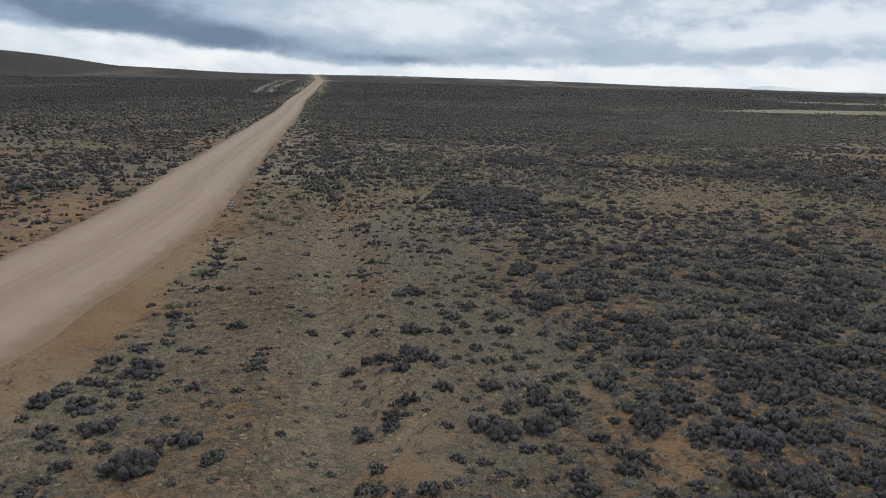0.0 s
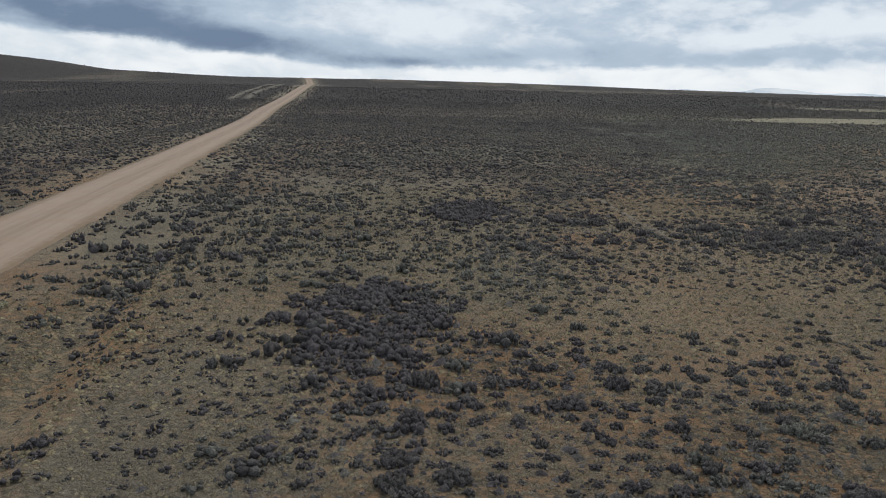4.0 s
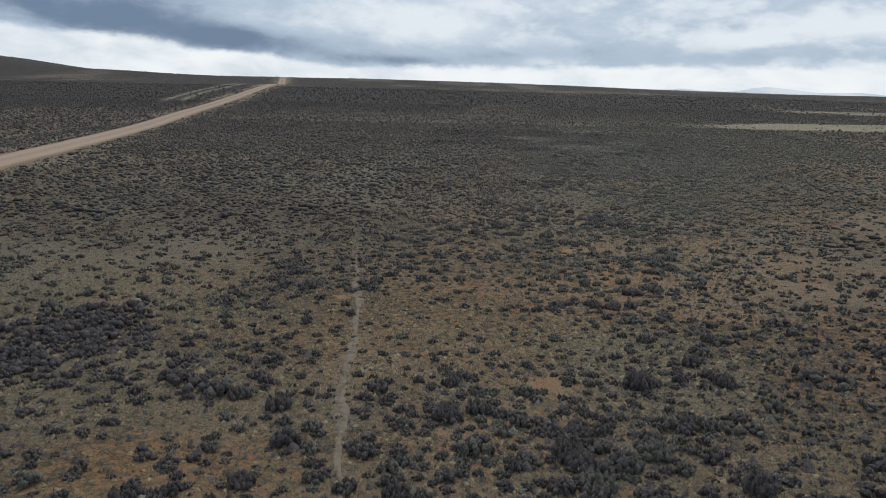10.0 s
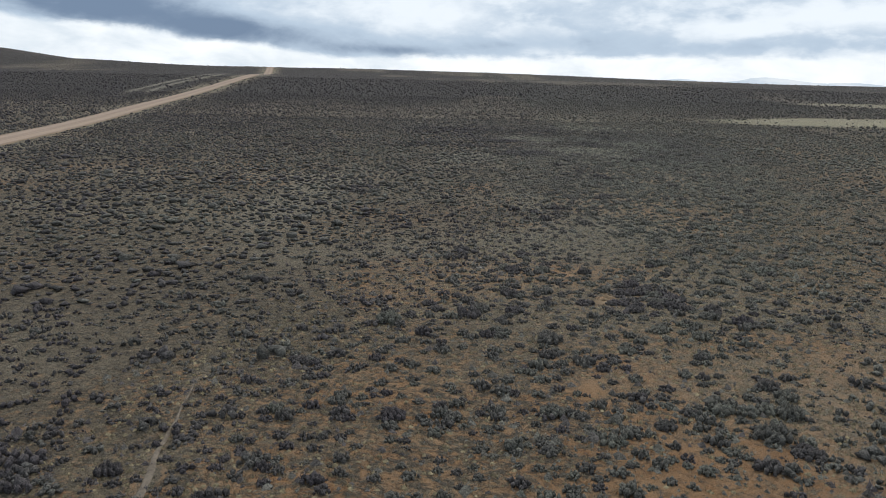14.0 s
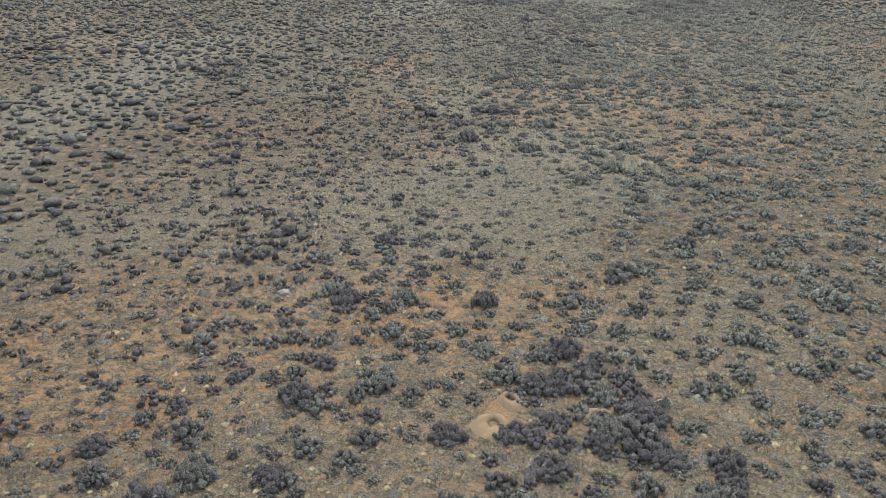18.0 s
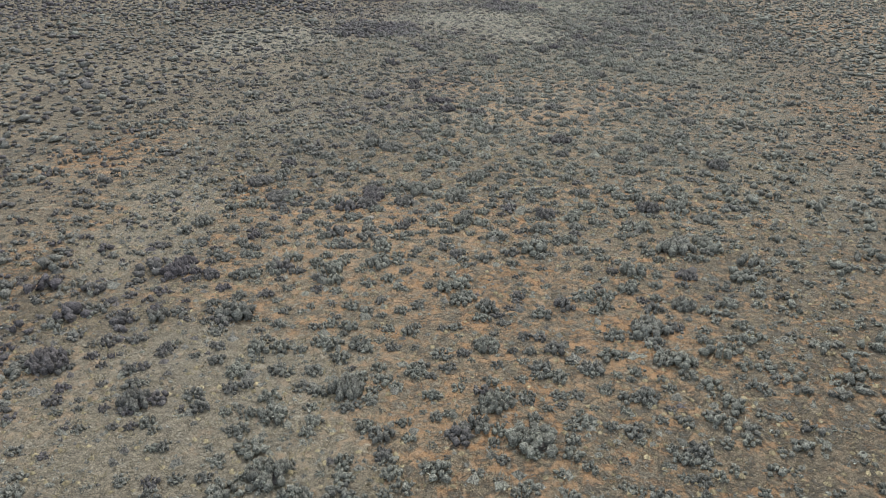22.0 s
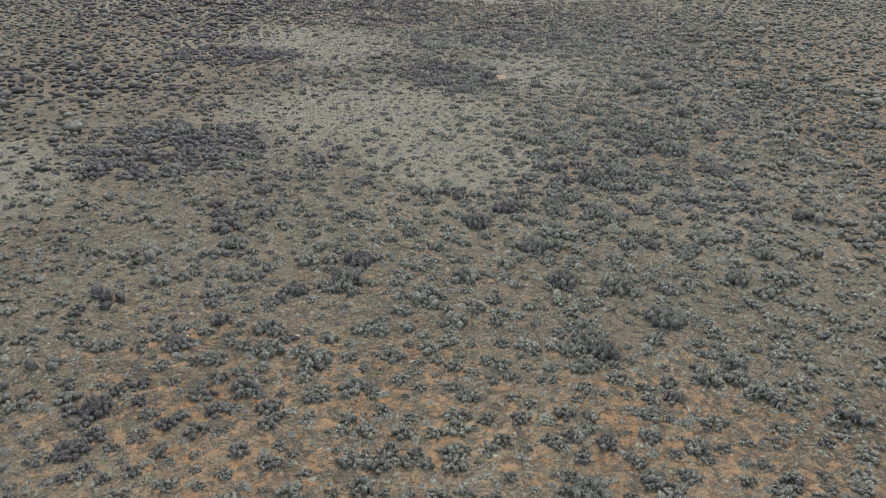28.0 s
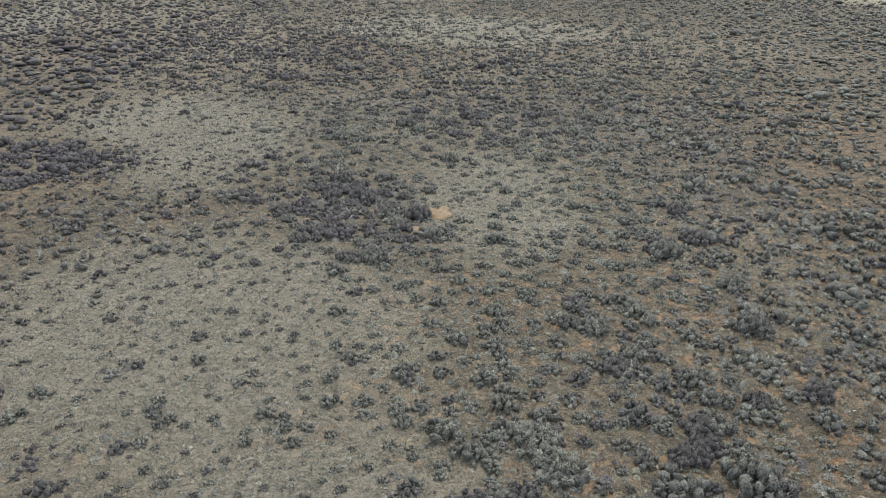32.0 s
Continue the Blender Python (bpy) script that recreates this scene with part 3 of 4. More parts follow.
def make_mesh(name, verts, faces, mats, mat_index=None, smooth=False):
    """One mesh from arrays of corners and of triangles or quads."""
    faces = np.asarray(faces, np.int32)
    n, k = faces.shape
    me = bpy.data.meshes.new(name)
    me.vertices.add(len(verts))
    me.vertices.foreach_set("co", np.asarray(verts, np.float32).ravel())
    me.loops.add(n * k)
    me.loops.foreach_set("vertex_index", faces.ravel())
    me.polygons.add(n)
    me.polygons.foreach_set("loop_start", np.arange(0, n * k, k, dtype=np.int32))
    for m in mats:
        me.materials.append(m)
    if mat_index is not None:
        me.polygons.foreach_set("material_index", np.asarray(mat_index, np.int32))
    me.polygons.foreach_set("use_smooth", np.full(n, smooth, bool))
    me.update(calc_edges=True)
    return me


def sheet_faces(rows, cols):
    a = (np.arange(rows - 1)[:, None] * cols + np.arange(cols - 1)[None]).ravel()
    return np.stack([a, a + 1, a + cols + 1, a + cols], 1)


def build_ground():
    xs = np.array(sorted(-v for v in run_out(170, 4800, 2.0, 1.13)) + list(np.arange(-170, -24, 1.6)) + list(np.arange(-24, 96, 0.8)) + run_out(96, 4800, 0.7, 1.10))
    ys = np.array(sorted(-v for v in run_out(-8, 3000, 0.6, 1.3)) + list(np.arange(8, 262, 0.8)) + run_out(262, 4800, 0.8, 1.03))
    gx, gy = np.meshgrid(xs, ys)
    gz = ground_z(gx, gy)
    me = make_mesh("ground", np.stack([gx, gy, gz], -1).reshape(-1, 3), sheet_faces(len(ys), len(xs)), [SOIL], smooth=True)
    _, _, bare, grass, dust, green = growth(gx.ravel(), gy.ravel())
    layer = me.attributes.new("cover", "FLOAT_COLOR", "POINT")
    layer.data.foreach_set("color", np.stack([bare, grass, dust, green], -1).astype(np.float32).ravel())
    px, py = gx.ravel(), gy.ravel()
    off = np.abs(px - road_x(py))
    scrub = np.maximum(step(py, 260, 420), np.maximum(step(px, 150, 250), step(-px, 90, 150)))
    scrub = scrub * step(off, 6, 14) * (1 - meadow(px, py)) * (1 - side_track(px, py)) * (1 - 0.5 * step(fractal(px, py * 0.35, 55, 57, 3), 0.54, 0.66))
    layer = me.attributes.new("scrub", "FLOAT", "POINT")
    layer.data.foreach_set("value", scrub.astype(np.float32))
    tagged(new("ground", me), "dry sagebrush plain of orange soil and grey grass", "ground", kind="structure")


def build_road():
    ys = np.array([-60.0] + run_out(-60, 2600, 1.2, 1.006))
    across = np.array([-3.9, -3.5, -3.1, -2.5, -1.9, -1.3, -0.7, 0.0, 0.7, 1.3, 1.9, 2.5, 3.1, 3.5, 3.9])
    lane = np.array([0, 0, 0.2, 0.7, 1, 0.9, 0.3, 0.15, 0.3, 0.9, 1, 0.6, 0.15, 0, 0])
    lift = np.array([-0.16, 0.04, 0.07, 0.03, 0.045, 0.06, 0.10, 0.11, 0.10, 0.06, 0.045, 0.03, 0.08, 0.05, -0.16])
    gy, ga = np.meshgrid(ys, across, indexing="ij")
    edge = (fractal(gy, gy * 0 + ga, 3.0, 61, 4) - 0.5) * 1.3 * (np.abs(ga) > 3.2)
    gx = road_x(gy) + ga * 1.06 + edge
    gz = swell(gx, gy) + lift[None] + (fractal(gx, gy, 3.0, 63, 3) - 0.5) * 0.05
    me = make_mesh("road", np.stack([gx, gy, gz], -1).reshape(-1, 3), sheet_faces(len(ys), len(across)), [GRAVEL], smooth=True)
    layer = me.attributes.new("lane", "FLOAT", "POINT")
    layer.data.foreach_set("value", np.tile(lane, len(ys)).astype(np.float32))
    layer = me.attributes.new("along", "FLOAT_VECTOR", "POINT")
    layer.data.foreach_set("vector", np.stack([ga + 0.25 * (fractal(gy, gy * 0, 18, 67) - 0.5), gy * 0.03, ga * 0], -1).astype(np.float32).ravel())
    tagged(new("road", me), "straight tan gravel road with pale wheel tracks", "road", kind="structure")


def build_footpath():
    """A faint game trail of pale trodden dust."""
    ys = np.arange(70, 116, 0.3)
    line = np.interp(ys, (60, 76, 88, 102, 118, 128), (27.5, 26.3, 24.9, 24.0, 22.2, 21.4)) + 0.9 * (fractal(ys, ys * 0 + 3, 5, 8) - 0.5)
    half = 0.06 + 0.38 * fractal(ys, ys * 0 + 9, 2.2, 12, 3) * step(ys, 70, 76) * (1 - step(ys, 100, 116))
    sides = np.array([-1.0, -0.5, 0.0, 0.5, 1.0])
    gx = line[:, None] + sides[None] * half[:, None] + 0.12 * (fractal(ys[:, None] + sides * 7, sides * 3 + ys[:, None] * 0, 0.9, 14, 2) - 0.5)
    gy = np.repeat(ys[:, None], 5, 1)
    gz = ground_z(gx, gy) + np.array([-0.03, 0.03, 0.035, 0.03, -0.03])[None]
    me = make_mesh("footpath", np.stack([gx, gy, gz], -1).reshape(-1, 3), sheet_faces(len(ys), 5), [DUST], smooth=True)
    tagged(new("footpath", me), "faint pale game trail of trodden dust", "trail", kind="structure")


build_ground()
build_road()
build_footpath()


# ---- far mountains ----
def build_mountains():
    m, g, bsdf = material("blue_haze_glow")
    place = g.node("ShaderNodeTexCoord").outputs["Object"]
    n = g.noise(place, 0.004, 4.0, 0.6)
    # the haze is this pale blue emission; the slopes take no light themselves
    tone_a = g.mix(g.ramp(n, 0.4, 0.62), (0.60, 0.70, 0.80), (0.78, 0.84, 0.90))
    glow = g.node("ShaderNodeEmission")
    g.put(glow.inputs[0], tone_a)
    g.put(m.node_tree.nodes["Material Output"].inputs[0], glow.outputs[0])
    bearings = np.linspace(13.0, 30.0, 90)
    peak = 42 * np.exp(-(((bearings - 22.8) / 2.6) ** 2)) + 26 * np.exp(-(((bearings - 17.0) / 2.2) ** 2)) + 22 * np.exp(-(((bearings - 28) / 2.0) ** 2))
    peak = peak * (0.85 + 0.3 * fractal(bearings, bearings * 0, 0.9, 71, 3)) - 6
    rows = []
    for k, lift in enumerate((0.0, 0.55, 1.0, 0.5, 0.0)):
        d = 4350 + 60 * k
        rows.append(np.stack([d * np.sin(np.radians(bearings)), d * np.cos(np.radians(bearings)), peak * lift - 25 * (1 - lift)], -1))
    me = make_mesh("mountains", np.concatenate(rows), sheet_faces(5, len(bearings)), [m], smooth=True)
    tagged(new("mountains", me), "far mountains as a backdrop, their haze painted as a pale blue glow", "mountains", kind="structure")


build_mountains()


# ---- sagebrush ----
def add_dome(v, f, rng, x, y, reach, tall, sides, rings):
    """One rounded leafy head of a shrub, wider above its foot."""
    profile = {1: ((0.82, -0.08),), 2: ((0.58, -0.08), (0.92, 0.58)), 3: ((0.66, -0.08), (1.0, 0.34), (0.66, 0.76))}[rings]
    n0, turn = len(v), rng.uniform(0, 6.28)
    for q, h in profile:
        for k in range(sides):
            a = turn + 2 * math.pi * (k + rng.uniform(-0.25, 0.25)) / sides
            d = q * reach * rng.uniform(0.68, 1.32)
            v.append((x + d * math.cos(a), y + d * math.sin(a), h * tall * rng.uniform(0.66, 1.28)))
    v.append((x + reach * rng.uniform(-0.25, 0.25), y + reach * rng.uniform(-0.25, 0.25), tall * rng.uniform(0.92, 1.1)))
    for r in range(rings - 1):
        for k in range(sides):
            a, b = n0 + r * sides + k, n0 + r * sides + (k + 1) % sides
            f += [(a, b, b + sides), (a, b + sides, a + sides)]
    top = n0 + (rings - 1) * sides
    for k in range(sides):
        f.append((top + k, top + (k + 1) % sides, n0 + rings * sides))


def shrub_shape(seed, heads, sides, rings, shoots=0, dead=0.12, leaf=0.28):
    """A low sagebrush of unit radius: rounded heads of close grey leaves that crowd together, and leafy tips that stand off
    them. Corners, triangles and 0 leaves, 1 twig, 2 tips."""
    rng = random.Random(seed)
    v, f, kind, round_ = [], [], [], []
    start = rng.uniform(0, 6.28)
    for n in range(heads):
        if heads == 1:
            x, y, reach, tall = 0.0, 0.0, rng.uniform(0.85, 1.1), rng.uniform(0.66, 0.86)
        else:
            a, r0 = start + 2.39996 * n + rng.gauss(0, 0.2), 0.80 * math.sqrt((n + rng.uniform(0.1, 0.9)) / heads)
            x, y = r0 * math.cos(a) * rng.uniform(0.8, 1.2), r0 * math.sin(a)
            reach = rng.uniform(0.50, 0.95) / math.sqrt(heads) + 0.06
            tall = (0.82 - 0.42 * r0 * r0) * rng.uniform(0.66, 1.16)
        add_dome(v, f, rng, x, y, reach, tall, sides, rings)
        round_.append((x, y, reach, tall))
    kind += [0] * len(f)
    for n in range(shoots):
        x, y, reach, tall = round_[n % heads]
        a, polar = rng.uniform(0, 6.28), 1.45 * math.sqrt(rng.random())
        out = Vector((math.sin(polar) * math.cos(a), math.sin(polar) * math.sin(a), 0.15 + math.cos(polar))).normalized()
        at = Vector((x + reach * 0.86 * math.sin(polar) * math.cos(a), y + reach * 0.86 * math.sin(polar) * math.sin(a), tall * (0.10 + 0.84 * math.cos(polar))))
        side, w, n0 = out.orthogonal().normalized(), rng.uniform(0, 6.28), len(v)
        along = side * math.cos(w) + out.cross(side) * math.sin(w)
        across = out.cross(along)
        lift, long, half = rng.uniform(0.5, 1.45), leaf * rng.uniform(0.6, 1.4), leaf * rng.uniform(0.08, 0.17)
        v += [tuple(at + across * half), tuple(at - across * half), tuple(at + (along * math.cos(lift) + out * math.sin(lift)) * long)]
        f.append((n0, n0 + 1, n0 + 2))
        kind.append(1 if rng.random() < dead else 2)
    return np.array(v), np.array(f), np.array(kind)


def scatter(shapes, x, y, z, radius, tall, turn, plant):
    """All plants of one level of detail as arrays."""
    verts, faces, kinds, tones, start = [], [], [], [], 0
    pick = np.arange(len(x)) % len(shapes)
    for k, (v, f, kind) in enumerate(shapes):
        m = np.nonzero(pick == k)[0]
        if not len(m):
            continue
        c, s = np.cos(turn[m])[:, None], np.sin(turn[m])[:, None]
        vx = (v[None, :, 0] * c - v[None, :, 1] * s) * radius[m][:, None] + x[m][:, None]
        vy = (v[None, :, 0] * s + v[None, :, 1] * c) * radius[m][:, None] + y[m][:, None]
        vz = v[None, :, 2] * tall[m][:, None] + z[m][:, None]
        verts.append(np.stack([vx, vy, vz], -1).reshape(-1, 3))
        faces.append((f[None] + (start + np.arange(len(m)) * len(v))[:, None, None]).reshape(-1, 3))
        kinds.append(np.tile(kind, len(m)))
        tones.append(np.repeat(plant[m], len(v)))
        start += len(m) * len(v)
    return verts, faces, kinds, tones, start


def candidates(x0, x1, y0, y1, cell, rng):
    nx, ny = int((x1 - x0) / cell), int((y1 - y0) / cell)
    gx, gy = np.meshgrid(np.arange(nx), np.arange(ny))
    x = x0 + (gx.ravel() + 0.5 * (gy.ravel() % 2) + 0.85 * rng.random(nx * ny)) * cell
    y = y0 + (gy.ravel() + 0.85 * rng.random(nx * ny)) * cell
    return x, y


def plants_at(x, y, rng, gain=1.0):
    chance, thick, bare, grass, _, _ = growth(x, y)
    keep = rng.random(len(x)) < chance * gain
    x, y, thick = x[keep], y[keep], thick[keep]
    low = patches(x, y, LOW, 49, 0.5) * (1 - thick)
    size = (1 - 0.34 * low) * (1 - 0.25 * (1 - step(x - verge_x(y), 9.0, 13.0)) * (1 - step(y, 50, 80)) * (1 - thick) * (1 - roadside_rows(x, y))) * np.exp(rng.normal(0, 0.36, len(x))) * (0.265 + 0.005 * step(y, 100, 130) + 0.12 * patches(x, y, THICKETS, 41) + 0.05 * thick)
    size = np.clip(size * (1 + 0.28 * patches(x, y, DENSE, 47, 0.6) * (1 - step(y, 95, 125))), 0.12, 0.75)
    purple = patches(x, y, PURPLE, 46, 0.5)
    size = size * (1 + 0.26 * purple)
    kind_noise = fractal(x, y, 11, 81, 3)
    plant = np.clip(0.30 + 0.10 * step(y, 85, 110) + (0.8 - 0.3 * step(y, 100, 140)) * (kind_noise - 0.5) + rng.normal(0, 0.18, len(x)) + 0.40 * step(y, 100, 160) - 0.15 * step(np.abs(x - corridor_x(y)), 30, 90) - 0.2 * step(y, 220, 330) - 0.2 * step(y, 380, 450) - 0.32 * step(y, 100, 130) * step(corridor_x(y) - x, 1, 10) - 0.34 * thick - 0.26 * purple, 0, 1)
    tall = size * rng.uniform(0.85, 1.3, len(x)) * (1 - 0.12 * thick) * (0.74 + 0.26 * step(y, 40, 80)) * (1 - 0.22 * step(y, 90, 130))
    return x, y, ground_z(x, y) - 0.03, size, tall, rng.uniform(0, 6.28, len(x)), plant


def build_scrub():
    rng = np.random.default_rng(7)
    levels = []
    x, y = candidates(-60, 125, 6, 300, 0.70, rng)
    more_x, more_y = candidates(-34, 72, 10, 245, 0.60, rng)
    more = rng.random(len(more_x)) < np.maximum(0.30 * patches(more_x, more_y, THICKETS, 41) * (1 - step(more_y, 190, 205)), roadside_rows(more_x, more_y))
    x, y = np.concatenate([x, more_x[more]]), np.concatenate([y, more_y[more]])
    p = plants_at(x, y, rng)
    spare = (np.abs(p[0] - corridor_x(p[1])) < 27) | (rng.random(len(p[0])) < 0.78) | ((p[1] > 110) & (p[0] < corridor_x(p[1])) & (p[0] > corridor_x(p[1]) - 60)) | (p[1] > 195)
    p = tuple(a[spare] for a in p)
    away = np.abs(p[0] - corridor_x(p[1])) * np.where((p[0] < corridor_x(p[1])) & (p[1] < 110), 0.7, 1.0)
    inner = ((away < 11.5) | ((away < 26) & (thicket(p[0], p[1]) > 0.4))) & (p[1] > 12) & (p[1] < 246)
    outer = ~inner & ((away < 24) | ((p[1] < 125) & (p[0] > road_x(p[1]) - 26) & (p[0] < corridor_x(p[1]))) | ((thicket(p[0], p[1]) > 0.4) & (p[1] > 110)))
    mid = ~inner & ~outer
    take = lambda m: tuple(a[m] for a in p)
    near = take(inner)
    # the largest shrubs along the flight stand alone as things
    order = np.argsort(-np.minimum(near[3], 0.55) * rng.uniform(0.55, 1.0, len(near[3])) * (np.abs(near[0] - corridor_x(near[1])) < 12))
    single, rest = order[:300], order[300:]
    close = np.abs(near[0][rest] - corridor_x(near[1][rest])) < 9
    levels.append(([shrub_shape(100 + k, 10 + k % 4, 4, 2, 80, 0.12, 0.19) for k in range(24)], tuple(a[rest[close]] for a in near)))
    levels.append(([shrub_shape(140 + k, 6 + k % 2, 4, 2, 26, 0.1, 0.24) for k in range(24)], tuple(a[rest[~close]] for a in near)))
    levels.append(([shrub_shape(200 + k, 3 + k % 2, 3, 2, 6, 0.08, 0.32) for k in range(24)], take(outer)))
    far_off = take(mid)
    levels.append(([shrub_shape(300 + k, 1, 3, 2) for k in range(20)], far_off[:3] + (far_off[3] * 0.93, far_off[4] * 1.1) + far_off[5:]))
    # tiny cushions that carpet the open patches late in the flight
    x, y = candidates(30, 80, 125, 258, 0.26, rng)
    mat_cover = np.maximum(patches(x, y, LOW, 49, 0.6), 0.6 * patches(x, y, GRASSY, 43, 0.6))
    ok = rng.random(len(x)) < 0.6 * mat_cover * (0.5 + fractal(x, y, 1.8, 99, 3))
    x, y = x[ok], y[ok]
    size = rng.uniform(0.06, 0.15, len(x))
    levels.append(([shrub_shape(380 + k, 1, 4, 1, 4, 0.0, 0.7) for k in range(12)], (x, y, ground_z(x, y) - 0.02, size, size * rng.uniform(0.7, 1.1, len(x)), rng.uniform(0, 6.28, len(x)), rng.uniform(0.55, 1.0, len(x)))))
    # cushion-sized seedlings between the larger shrubs
    x, y = candidates(-16, 92, 10, 250, 0.40, rng)
    ok = (np.abs(x - corridor_x(y)) < 17) & (np.abs(x - road_x(y)) > 5)
    x, y = x[ok], y[ok]
    q = plants_at(x, y, rng, 0.60 + 0.30 * (1 - step(y, 95, 125)) + 0.15 * step(y, 165, 185))
    levels.append(([shrub_shape(360 + k, 1, 4, 1, 5, 0.1, 0.5) for k in range(12)], q[:3] + (q[3] * 0.54, q[4] * 0.56) + q[5:]))
    for x0, x1, y0, y1, cell, gain, grow in ((-150, -60, 10, 420, 1.1, 1.0, 1.2), (125, 260, 60, 420, 1.15, 1.0, 1.25), (-60, 125, 300, 420, 0.95, 1.0, 1.0), (-270, -150, 220, 420, 1.5, 1.0, 1.2), (260, 340, 330, 420, 1.5, 1.0, 1.2), (-360, 420, 420, 600, 2.5, 1.1, 1.6)):
        x, y = candidates(x0, x1, y0, y1, cell, rng)
        q = plants_at(x, y, rng, gain * 0.75)
        levels.append(([shrub_shape(320 + k, 1, 3, 2) for k in range(12)], q[:3] + (q[3] * grow * 0.95, q[4] * 1.3 * grow) + q[5:]))
    x, y = candidates(-760, 560, 600, 1240, 3.8, rng)
    q = plants_at(x, y, rng, 0.8)
    levels.append(([shrub_shape(340 + k, 1, 4, 1) for k in range(10)], q[:3] + (q[3] * 1.9, q[4] * 2.6) + q[5:]))
    verts, faces, kinds, tones, start = [], [], [], [], 0
    for shapes, data in levels:
        a, b2, c, d, n = scatter(shapes, *data)
        verts += a
        faces += [f + start for f in b2]
        kinds += c
        tones += d
        start += n
    me = make_mesh("sagebrush_scrub", np.concatenate(verts), np.concatenate(faces), [LEAF_STUFF, TWIG_STUFF, TIP_STUFF], np.concatenate(kinds), smooth=True)
    layer = me.attributes.new("plant", "FLOAT", "POINT")
    layer.data.foreach_set("value", np.concatenate(tones).astype(np.float32))
    tagged(new("sagebrush_scrub", me), "grey-green sagebrush scrub covering the dry plain", "sagebrush", kind="stuff")
    return tuple(a[single] for a in near)


def dry_tuft(seed, blades, half=0.07):
    """A bunch of thin dry blades that lean outward."""
    rng = random.Random(seed)
    v, f = [], []
    for _ in range(blades):
        a, lean = rng.uniform(0, 6.28), rng.uniform(0.2, 1.6)
        d, s = Vector((math.cos(a) * lean, math.sin(a) * lean, 0.9)), Vector((-math.sin(a), math.cos(a), 0))
        o, n0 = Vector((rng.uniform(-0.5, 0.5), rng.uniform(-0.5, 0.5), -0.05)), len(v)
        v += [tuple(o - half * s), tuple(o + half * s), tuple(o + d * rng.uniform(0.7, 1.4))]
        f.append((n0, n0 + 1, n0 + 2))
    return np.array(v), np.array(f), np.zeros(len(f), int)


def tuft_cushion(seed):
    """A low rounded cushion of old grass with a few blades standing out of it."""
    rng = random.Random(seed)
    v, f = [], []
    add_dome(v, f, rng, 0.0, 0.0, rng.uniform(0.9, 1.15), rng.uniform(0.6, 0.9), 5, 1)
    blades, faces, _ = dry_tuft(seed + 1, 4, 0.10)
    f += [tuple(int(k) + len(v) for k in q) for q in faces]
    v += [tuple(p * (1.0, 1.0, 1.3)) for p in blades]
    return np.array(v), np.array(f), np.zeros(len(f), int)


